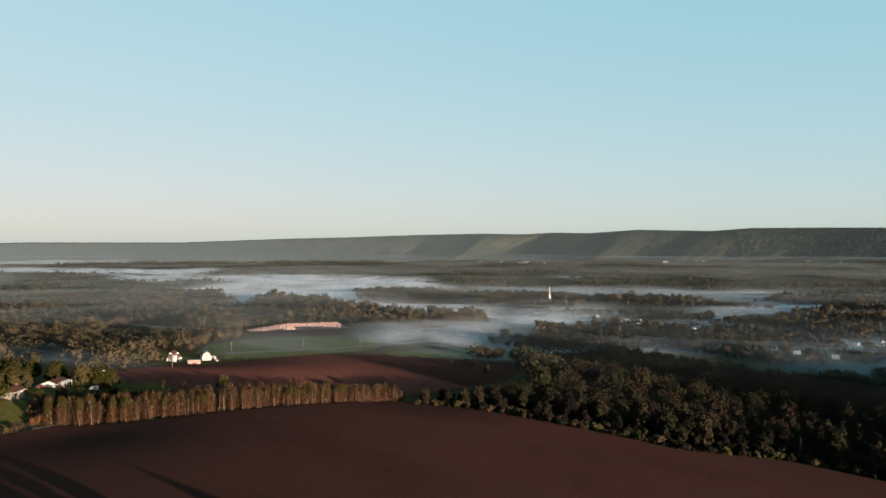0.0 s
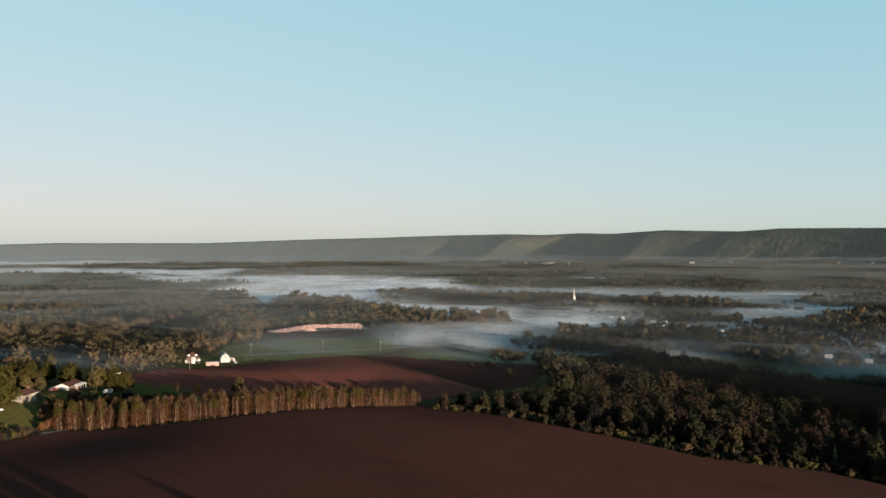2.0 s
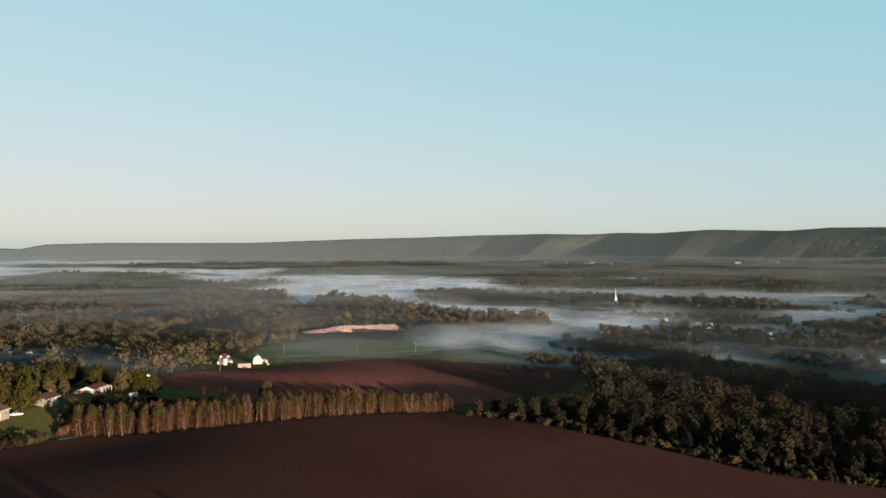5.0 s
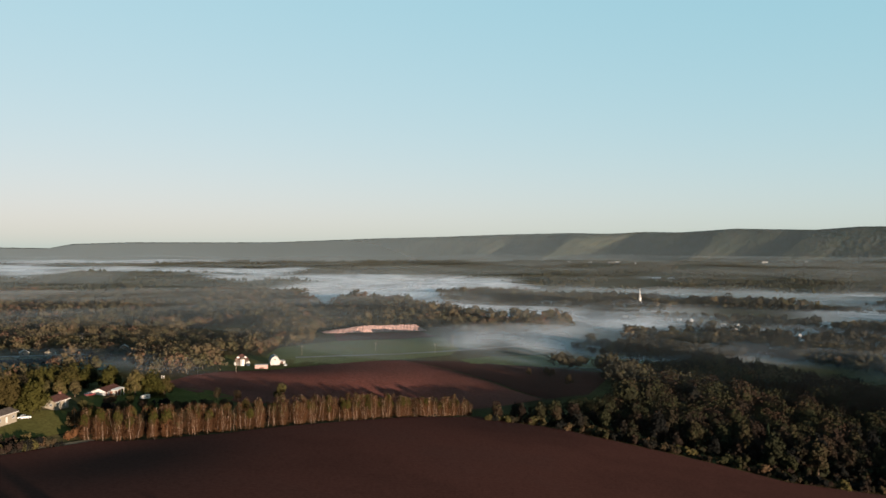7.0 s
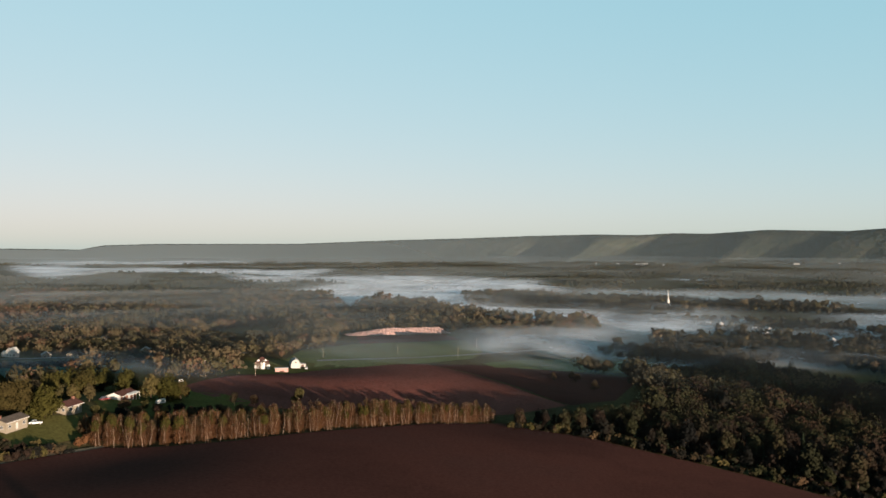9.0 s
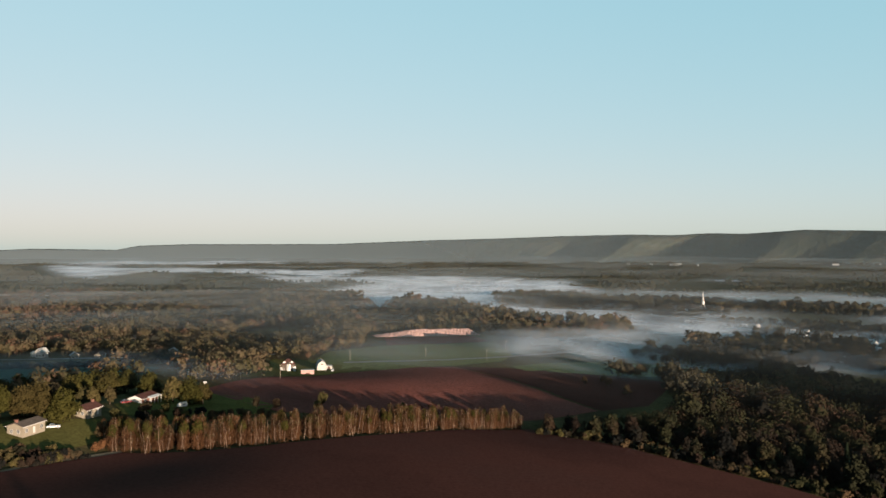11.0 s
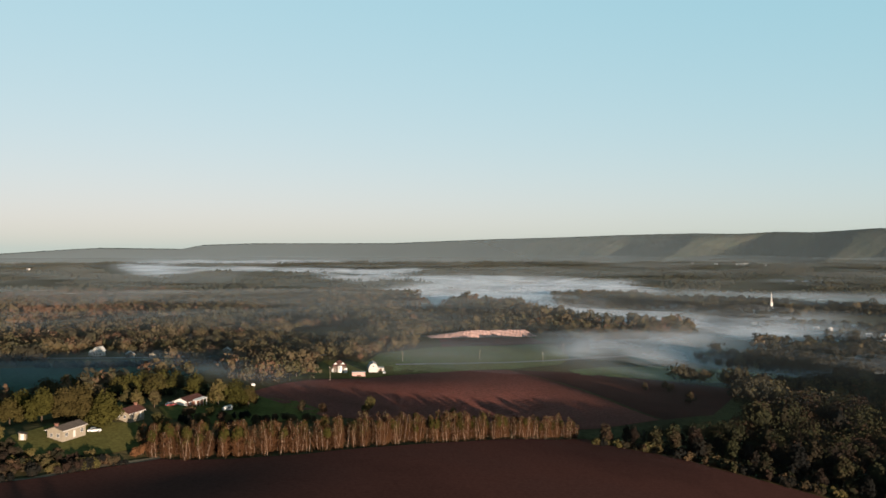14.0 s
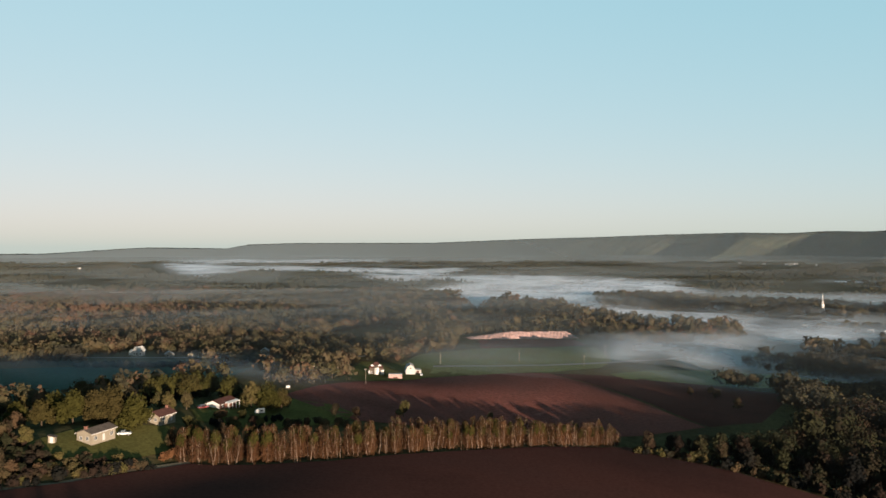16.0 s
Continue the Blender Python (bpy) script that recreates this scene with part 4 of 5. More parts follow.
def wood_bands():
    rng = np.random.RandomState(21)
    near_skip = lambda x, y: (y > 425) | (x < -215) | (x > 250)
    x, y = sector(rng, 330, 900, 6.8)
    keep = near_skip(x, y) & ~(inside(x, y, P_HOLLOW) & (lumps(x, y, 30, 15) < 0.25)) & ~inside(x, y, P_WOODS) & (free(x, y) & (lumps(x, y, 55, 3) > np.where(x > 30, -0.35, -1.3)) | wooded(x, y)) & ((x < -150) | (y > 560) | (x > 230))
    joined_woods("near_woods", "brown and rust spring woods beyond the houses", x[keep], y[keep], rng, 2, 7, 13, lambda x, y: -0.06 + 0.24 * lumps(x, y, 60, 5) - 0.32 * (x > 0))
    joined_woods("slope_woods", "dense olive-brown woods covering the slope", INNER[:, 0], INNER[:, 1], rng, 3, 9, 18.0, lambda x, y: 0.2 * lumps(x, y, 60, 11), M_WOODS_BARE_SHADED)
    x, y = sector(rng, 900, 1800, 9.6)
    knoll = wooded(x, y)
    keep = knoll | free(x, y) & ((lumps(x, y, 120, 8) > np.interp(x, [-150, 0], [-1.25, -0.45])) | (np.hypot((x - 250) / 110, (y - 1140) / 90) < 1))
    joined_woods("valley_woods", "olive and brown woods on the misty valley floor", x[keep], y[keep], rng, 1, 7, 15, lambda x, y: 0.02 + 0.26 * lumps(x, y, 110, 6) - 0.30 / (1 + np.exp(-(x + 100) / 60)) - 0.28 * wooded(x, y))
    x, y = sector(rng, 1800, 4150, 15.0)
    keep = wooded(x, y) | free(x, y) & (lumps(x, y, 62, 9) > -0.3)
    joined_woods("far_woods", "grey-green woods across the far valley", x[keep], y[keep], rng, 0, 6, 11, lambda x, y: 0.3 * lumps(x, y, 200, 7), M_FAR)
    # woods on the added rise, out of view, that help it cast shade
    x, y = scatter([(440, 230), (520, 150), (660, 190), (690, 330), (610, 400), (480, 340)], 9.0, rng).T
    joined_woods("rise_woods", "unseen olive-brown woods on the rise added to shade the valley", x, y, rng, 1, 8, 14, lambda x, y: 0.2 * lumps(x, y, 60, 11), M_WOODS_BARE_SHADED)


def undergrowth():
    """Low scrub that closes the gaps between the stems of the slope woods."""
    rng = np.random.RandomState(33)
    p = scatter([(x, y + 4) for x, y in P_WOODS], 4.2, rng)
    p = p[free(p[:, 0], p[:, 1])]
    joined_woods("undergrowth", "low olive-brown scrub under the slope woods", p[:, 0], p[:, 1], rng, 1, 3.0, 6.5, lambda x, y: 0.1 + 0.15 * lumps(x, y, 40, 13), M_WOODS_BARE_SHADED)


wood_bands()
undergrowth()


# ---------------------------------------------------------------- buildings
def window(parent, x, y, z, w, h, axis, out):
    """A framed window set on a wall. axis: 'x' for a wall along local x; out: +1 or -1."""
    t = 0.06
    fr, pa = bmesh.new(), bmesh.new()
    f = 0.09
    if axis == "x":
        for a, b, c, d in ((-w / 2 - f, w / 2 + f, h / 2, h / 2 + f), (-w / 2 - f, w / 2 + f, -h / 2 - f, -h / 2), (-w / 2 - f, -w / 2, -h / 2, h / 2), (w / 2, w / 2 + f, -h / 2, h / 2), (-0.03, 0.03, -h / 2, h / 2)):
            box(fr, x + a, x + b, min(y, y + out * t), max(y, y + out * t), z + c, z + d)
        box(pa, x - w / 2, x + w / 2, min(y - out * 0.02, y + out * 0.025), max(y - out * 0.02, y + out * 0.025), z - h / 2, z + h / 2)
    else:
        for a, b, c, d in ((-w / 2 - f, w / 2 + f, h / 2, h / 2 + f), (-w / 2 - f, w / 2 + f, -h / 2 - f, -h / 2), (-w / 2 - f, -w / 2, -h / 2, h / 2), (w / 2, w / 2 + f, -h / 2, h / 2), (-0.03, 0.03, -h / 2, h / 2)):
            box(fr, min(x, x + out * t), max(x, x + out * t), y + a, y + b, z + c, z + d)
        box(pa, min(x - out * 0.02, x + out * 0.025), max(x - out * 0.02, x + out * 0.025), y - w / 2, y + w / 2, z - h / 2, z + h / 2)
    fo = part("window", fr, M_TRIM, parent)
    part("pane", pa, M_GLASS, fo)


def slab(p0, p1, y0, y1, t=0.18):
    """A roof slope from (x, z) p0 to p1 along local y."""
    (x0, z0), (x1, z1) = p0, p1
    return prism([(x0, z0), (x1, z1), (x1, z1 + t), (x0, z0 + t)], y0, y1)


def gable_house(name, x, y, turn, L, W, eave, rise, wall, roof, label, windows=True, chimney=None, door=True, group="", storeys=1, detail=True):
    """A house with its long walls along local y; the gable ends face -y and +y, the front +x."""
    ob = thing(name, x, y, turn, label, "house", group)
    hw, hl, o = W / 2, L / 2, 0.45
    part("wall", prism([(-hw, -2.5), (hw, -2.5), (hw, eave), (0, eave + rise), (-hw, eave)], -hl, hl), wall, ob)
    k = rise / hw
    for sgn in (-1, 1):
        part("roof", slab((sgn * (hw + o), eave - k * o + 0.02), (0, eave + rise + 0.02), -hl - 0.4, hl + 0.4), roof, ob)
    if detail:
        for sgn in (-1, 1):
            bm = bmesh.new()
            box(bm, sgn * (hw + o) - 0.06, sgn * (hw + o) + 0.06, -hl - 0.42, hl + 0.42, eave - k * o - 0.14, eave - k * o + 0.06)
            part("fascia", bm, M_TRIM, ob, "white fascia board")
    if chimney is not None:
        bm = bmesh.new()
        box(bm, -0.4, 0.4, chimney - 0.35, chimney + 0.35, eave, eave + rise + 1.0, 0.03)
        box(bm, -0.48, 0.48, chimney - 0.43, chimney + 0.43, eave + rise + 0.85, eave + rise + 1.0)
        part("chimney", bm, M_BRICK, ob, "brick chimney")
    if windows:
        n = max(2, int(L / 3.2))
        for s in range(storeys):
            zc = 1.5 + s * 2.5
            if zc + 0.7 > eave + 0.2:
                break
            for i in range(n):
                yy = -hl + L * (i + 0.5) / n
                if door and s == 0 and i == n // 2:
                    continue
                window(ob, hw, yy, zc, 1.1, 1.05, "y", 1)
            for yy in (-W * 0.22, W * 0.22):
                window(ob, yy, -hl, zc, 0.9, 1.0, "x", -1)
    if door:
        bm = bmesh.new()
        yy = -hl + L * (max(2, int(L / 3.2)) // 2 + 0.5) / max(2, int(L / 3.2))
        box(bm, hw - 0.02, hw + 0.08, yy - 0.5, yy + 0.5, 0.1, 2.15, 0.02)
        part("door", bm, M_TRIM, ob, "white front door")
    return ob


def car(x, y, turn, paint, label):
    ob = thing("car", x, y, turn, label, "car", "parked cars")
    prof = [(-2.1, 0.35), (2.1, 0.35), (2.15, 0.7), (1.9, 0.88), (0.9, 0.98), (-1.9, 1.0), (-2.15, 0.75)]
    bm = prism(prof, -0.85, 0.85)
    bmesh.ops.bevel(bm, geom=bm.edges[:], offset=0.08, segments=2, affect="EDGES")
    part("body", bm, paint, ob)
    bm = prism([(-1.6, 0.98), (0.95, 0.96), (0.35, 1.45), (-1.2, 1.47)], -0.74, 0.74)
    bmesh.ops.bevel(bm, geom=bm.edges[:], offset=0.06, segments=1, affect="EDGES")
    part("cabin", bm, M_GLASS, ob, "dark glass cabin")
    bm = bmesh.new()
    box(bm, -1.15, 0.32, -0.7, 0.7, 1.44, 1.52, 0.03)
    part("roof", bm, paint, ob)
    for wx in (-1.35, 1.35):
        for wy in (-0.82, 0.82):
            bm = bmesh.new()
            bmesh.ops.create_cone(bm, cap_ends=True, segments=14, radius1=0.34, radius2=0.34, depth=0.2, matrix=pose(wx, wy, 0.34, 90))
            w = part("wheel", bm, M_TYRE, ob)
            bm = bmesh.new()
            bmesh.ops.create_cone(bm, cap_ends=True, segments=10, radius1=0.2, radius2=0.18, depth=0.22, matrix=pose(wx, wy, 0.34, 90))
            part("rim", bm, M_ROOF_BARN, w)
    return ob


def utility_pole(x, y, h=9.0, turn=0.0):
    ob = thing("utility_pole", x, y, turn, "weathered wooden utility pole beside the road", "utility pole", "utility poles")
    part("pole", mesh_from("pole", *tube([(0, 0, -0.8), (0, 0, h * 0.5), (0, 0, h)], [0.11, 0.09, 0.07], 8), M_POLE), M_POLE, ob)
    bm = bmesh.new()
    box(bm, -0.8, 0.8, -0.05, 0.05, h - 0.72, h - 0.6, 0.01)
    part("crossarm", bm, M_POLE, ob)
    for q in (-0.7, -0.25, 0.25, 0.7):
        bm = bmesh.new()
        bmesh.ops.create_cone(bm, cap_ends=True, segments=6, radius1=0.05, radius2=0.03, depth=0.16, matrix=pose(q, 0, h - 0.52))
        part("insulator", bm, M_TRIM, ob)


# houses on the hill
gable_house("cream_house", -167.8, 275.3, 0, 10.2, 5.6, 3.1, 1.0, M_CREAM, M_ROOF, "two-storey cream house with grey shingle roof on a lawn", chimney=-4.4, storeys=2)
gable_house("bungalow", -167.8, 306.0, 0, 8.6, 5.6, 2.7, 1.4, M_CREAM, M_ROOF_RED, "small cream bungalow with dark red-brown roof", chimney=3.2)


def porch_house():
    ob = gable_house("porch_house", -172.0, 348.8, 0, 11.2, 6.2, 2.3, 1.2, M_BRICK, M_ROOF_RED, "low red-brown house with white porch and white gable", door=True)
    bm = prism([(-3.5, 2.2), (3.5, 2.2), (0, 3.65)], -6.0, -5.7)
    part("gable", bm, M_BRIGHT, ob, "white gable end")
    bm = bmesh.new()
    box(bm, -2.9, 2.9, -5.68, -5.62, -1.0, 2.2)
    part("end_wall", bm, M_BRIGHT, ob, "white end wall")
    bm = prism([(3.1, 2.3), (5.0, 2.0), (5.0, 2.18), (3.1, 2.5)], -2.2, 5.7)
    part("porch_roof", bm, M_BRIGHT, ob, "white porch roof")
    for yy in (-2.0, 0.5, 3.0, 5.4):
        bm = bmesh.new()
        box(bm, 4.75, 4.93, yy - 0.09, yy + 0.09, -1.2, 2.02, 0.02)
        part("post", bm, M_TRIM, ob)


porch_house()


def caravan():
    ob = thing("caravan", -156.2, 351.7, 38, "small white caravan parked on the lawn", "caravan", scale=0.85)
    bm = prism([(-2.3, 0.55), (2.0, 0.55), (2.3, 1.2), (2.1, 2.6), (-1.2, 2.3), (-2.3, 1.5)], -1.05, 1.05)
    bmesh.ops.bevel(bm, geom=bm.edges[:], offset=0.15, segments=2, affect="EDGES")
    part("body", bm, M_BRIGHT, ob)
    bm = bmesh.new()
    box(bm, 0.2, 1.2, -1.09, -1.04, 1.4, 1.95, 0.02)
    part("window", bm, M_GLASS, ob)
    for sy in (-0.95, 0.95):
        bm = bmesh.new()
        bmesh.ops.create_cone(bm, cap_ends=True, segments=12, radius1=0.34, radius2=0.34, depth=0.2, matrix=pose(-0.2, sy, 0.34, 90))
        part("wheel", bm, M_TYRE, ob)
    bm = bmesh.new()
    box(bm, -3.2, -2.2, -0.06, 0.06, 0.4, 0.55)
    part("drawbar", bm, M_TYRE, ob)


caravan()


def garden_shed(x, y, turn, w, d, h, mat, label):
    ob = thing("garden_shed", x, y, turn, label, "shed")
    part("wall", prism([(-w / 2, -1.2), (w / 2, -1.2), (w / 2, h * 0.78), (-w / 2, h)], -d / 2, d / 2), mat, ob)
    part("roof", slab((-w / 2 - 0.25, h + 0.06), (w / 2 + 0.25, h * 0.78 - 0.06), -d / 2 - 0.2, d / 2 + 0.2, 0.12), M_ROOF, ob)
    bm = bmesh.new()
    box(bm, -0.45, 0.45, -d / 2 - 0.05, -d / 2 + 0.02, 0.0, 1.9, 0.01)
    part("door", bm, M_TRIM, ob)
    return ob


garden_shed(-174.0, 264.2, 30, 1.9, 1.9, 2.3, M_CREAM, "small pale garden shed among shrubs")
car(-165.5, 285.1, 35, M_CARWHITE, "white car parked beside the cream house")
car(-172.7, 337.6, 60, M_CARRED, "red car parked by the porch house")


def water_tank(x, y):
    ob = thing("water_tank", x, y, 20, "small white plastic water tank beside the lane", "water tank")
    bm = bmesh.new()
    box(bm, -0.9, 0.9, -0.6, 0.6, 0.45, 1.5, 0.12)
    part("tank", bm, M_BRIGHT, ob)
    for px in (-0.7, 0.7):
        bm = bmesh.new()
        box(bm, px - 0.08, px + 0.08, -0.6, 0.6, -0.4, 0.47)
        part("leg", bm, M_POLE, ob)


water_tank(-180.6, 417.9)
car(-155.4, 540.9, 108, M_CARWHITE, "white car parked by the barn")


def barn():
    ob = thing("barn", -164.6, 545.4, 24, "white gambrel barn with grey metal roof in a farmyard", "barn")
    prof = [(-3.0, -2.0), (3.0, -2.0), (3.0, 2.8), (2.1, 4.9), (0, 6.1), (-2.1, 4.9), (-3.0, 2.8)]
    part("wall", prism(prof, -5.5, 5.5), M_WHITE, ob)
    for p0, p1 in (((3.25, 2.4), (2.17, 4.92)), ((2.17, 4.92), (0, 6.16)), ((-3.25, 2.4), (-2.17, 4.92)), ((-2.17, 4.92), (0, 6.16))):
        part("roof", slab(p0, p1, -5.7, 5.7, 0.14), M_ROOF_BARN, ob)
    bm = bmesh.new()
    box(bm, -0.5, 0.5, -5.58, -5.48, 0.0, 2.0)
    part("door", bm, M_TRIM, ob, "pale barn door")
    bm = bmesh.new()
    box(bm, -0.5, 0.5, -5.58, -5.48, 3.7, 4.5)
    part("loft_door", bm, M_DOOR, ob, "dark loft hatch")
    an = prism([(3.0, -2.0), (7.0, -2.0), (7.0, 2.0), (3.0, 2.5)], -1.0, 4.5)
    part("lean_to", an, M_WHITE, ob, "white lean-to shed")
    part("lean_to_roof", slab((7.3, 2.0), (3.0, 2.56), -1.2, 4.7, 0.12), M_ROOF_BARN, ob)
    bm = bmesh.new()
    box(bm, 4.0, 5.8, -1.06, -0.98, -0.2, 1.9)
    part("lean_to_door", bm, M_DOOR, ob)


barn()


def low_shed():
    ob = thing("low_shed", -164.2, 518.9, 20, "long low shed with faded pink wall and open front", "shed")
    part("wall", prism([(-4.0, -1.5), (4.0, -1.5), (4.0, 2.7), (-4.0, 2.7)], -1.8, 1.8), M_PINK, ob)
    bm = bmesh.new()
    box(bm, -4.2, 4.2, -2.1, 2.1, 2.7, 2.86, 0.02)
    part("roof", bm, M_TRIM, ob, "pale flat roof")
    # dark panel on the wall in place of the shade inside the open front
    bm = bmesh.new()
    box(bm, -1.2, 1.4, -1.86, -1.78, -0.2, 1.2)
    part("opening_shade", bm, M_DOOR, ob)


low_shed()


def farmhouse():
    ob = thing("farmhouse", -181.2, 529.4, 22, "brown farmhouse with dark hip roof and white bays", "house")
    bm = bmesh.new()
    box(bm, -4.0, 4.0, -3.4, 3.4, -2.0, 4.4)
    part("wall", bm, M_BROWN, ob, "dark brown shingled walls")
    bm = bmesh.new()
    bmesh.ops.create_cone(bm, cap_ends=True, segments=4, radius1=6.3, radius2=1.2, depth=3.2, matrix=pose(0, 0, 6.0, 0, 0, 45))
    part("roof", bm, M_ROOF_RED, ob, "dark hip roof")
    # white two-storey bay with its own pointed roof, and lower white bays at the corners
    for bx, by, rad, top in ((0.4, -3.6, 1.5, 4.6), (-3.9, -2.6, 1.0, 2.7), (3.9, -2.9, 1.15, 3.0)):
        bm = bmesh.new()
        bmesh.ops.create_cone(bm, cap_ends=True, segments=6, radius1=rad, radius2=rad, depth=top + 2.0, matrix=pose(bx, by, top / 2 - 1.0))
        bay = part("bay", bm, M_BRIGHT, ob, "white bay")
        bm = bmesh.new()
        bmesh.ops.create_cone(bm, cap_ends=True, segments=6, radius1=rad * 1.2, radius2=0.05, depth=rad * 1.1, matrix=pose(bx, by, top + rad * 0.55))
        part("bay_roof", bm, M_ROOF, bay)
        bm = bmesh.new()
        box(bm, bx - rad * 0.3, bx + rad * 0.3, by - rad * 0.9, by - rad * 0.84, top - 1.7, top - 0.5)
        part("bay_window", bm, M_GLASS, bay)
    # white dormer gables on the roof
    for dx in (-2.3, 2.3):
        bm = prism([(dx - 1.0, 4.4), (dx + 1.0, 4.4), (dx + 1.0, 5.6), (dx, 6.6), (dx - 1.0, 5.6)], -3.3, -0.6)
        dormer = part("dormer", bm, M_BRIGHT, ob, "white dormer")
        for sgn in (-1, 1):
            part("dormer_roof", slab((dx + sgn * 1.2, 5.45), (dx, 6.65), -3.5, -0.6, 0.1), M_ROOF, dormer)
    for xx in (-2.4, 2.4):
        window(ob, xx, -3.4, 1.5, 0.9, 1.2, "x", -1)
    for yy in (-1.6, 1.6):
        for zz in (1.5, 3.4):
            window(ob, 4.0, yy, zz, 0.9, 1.2, "y", 1)


farmhouse()

wing = gable_house("white_house", -352.0, 521.0, -8, 5.8, 5.4, 3.7, 2.4, M_BRIGHT, M_TRIM, "white house with steep pale roof above the meadow", storeys=2)
bm_w = prism([(-2.0, -2.0), (2.0, -2.0), (2.0, 2.3), (0, 3.8), (-2.0, 2.3)], -3.0, 3.0)
part("wing", bm_w, M_BRIGHT, wing, "white side wing", pose(-5.4, 1.0, 0, 0, 0, 90))

for sx, sy, st, sl, se in SMALL:
    gable_house("cottage", sx, sy, st, sl * 0.8, 5.2, se * 0.9, 1.7, M_CREAM, (M_ROOF, M_ROOF_RED, M_ROOF_BARN)[int(sl) % 3], "small cream cottage among brown trees", group="cottages", detail=False)

for sx, sy, st, sl, se in VILLAGE:
    gable_house("village_house", sx, sy, st, sl * 0.72, 4.6, se * 0.85, 1.7, M_WHITE, (M_TRIM, M_ROOF, M_ROOF_BARN)[int(sl) % 3], "pale village house half hidden in mist", group="village houses", detail=False)

for sx, sy, sl in FAR:
    gable_house("far_farmhouse", sx, sy, 75, sl * 0.8, 8.0, 4.6, 2.6, M_BRIGHT, M_ROOF_BARN, "distant white farm building across the valley", windows=False, door=False, group="distant farm buildings", detail=False)


def church():
    ob = thing("church", 198.0, 1475.0, 25, "white wooden church with a tall pointed steeple", "church")
    part("nave", prism([(-5.5, -2.0), (5.5, -2.0), (5.5, 7.0), (0, 12.0), (-5.5, 7.0)], -2.0, 20.0), M_BRIGHT, ob)
    for sgn in (-1, 1):
        part("roof", slab((sgn * 6.1, 6.5), (0, 12.05), -2.3, 20.3, 0.25), M_ROOF, ob)
    bm = bmesh.new()
    box(bm, -1.9, 1.9, -5.1, -1.4, -2.0, 16.0, 0.1)
    part("tower", bm, M_BRIGHT, ob)
    bm = bmesh.new()
    box(bm, -1.35, 1.35, -4.6, -1.9, 16.0, 20.0, 0.1)
    part("belfry", bm, M_BRIGHT, ob)
    for sgn in (-1, 1):
        bm = bmesh.new()
        box(bm, -0.6, 0.6, -3.25 + sgn * 1.35 - 0.05, -3.25 + sgn * 1.35 + 0.05, 16.8, 19.2)
        part("louvre", bm, M_DOOR, ob)
    bm = bmesh.new()
    bmesh.ops.create_cone(bm, cap_ends=True, segments=8, radius1=1.05, radius2=0.04, depth=14.0, matrix=pose(0, -3.25, 27.0, 0, 0, 22.5))
    part("spire", bm, M_BRIGHT, ob)
    for yy in (2, 7, 12, 17):
        for sgn in (-1, 1):
            window(ob, sgn * 5.5, yy, 4.0, 1.3, 3.4, "y", sgn)
    window(ob, 0, -5.1, 3.5, 1.4, 2.6, "x", -1)


church()

for ux, uy, uh, ut in [(-178, 440, 9.0, 40), (-160, 465, 8.0, 40), (-66, 627, 8.0, 30), (-61, 712, 8.0, 20), (-110, 618, 6.5, 30), (-157, 584, 7.0, 30),
                       (-477, 555, 12.0, 60), (-440, 574, 12.0, 60)]:
    utility_pole(ux, uy, uh, ut)

# trees on the near side of the field, whose long shadows lie across it
for tx, ty, ts in [(-35, 104, 1.2), (-30, 108, 1.1), (-52, 86, 1.3), (-58, 81, 1.25), (-64, 77, 1.3), (-71, 72, 1.2), (-14, 122, 1.22), (-19, 116, 1.25), (-24, 112, 1.22), (-40, 98, 1.25), (-46, 92, 1.28), (8, 112, 1.0), (2, 137, 1.08), (8, 132, 1.12), (14, 126, 1.1)]:
    tree("broadleaf_tree", TALL[RNG.randint(4)], tx, ty, ts, RNG.rand() * 360, "tall olive-brown tree at the near side of the field", "field trees")


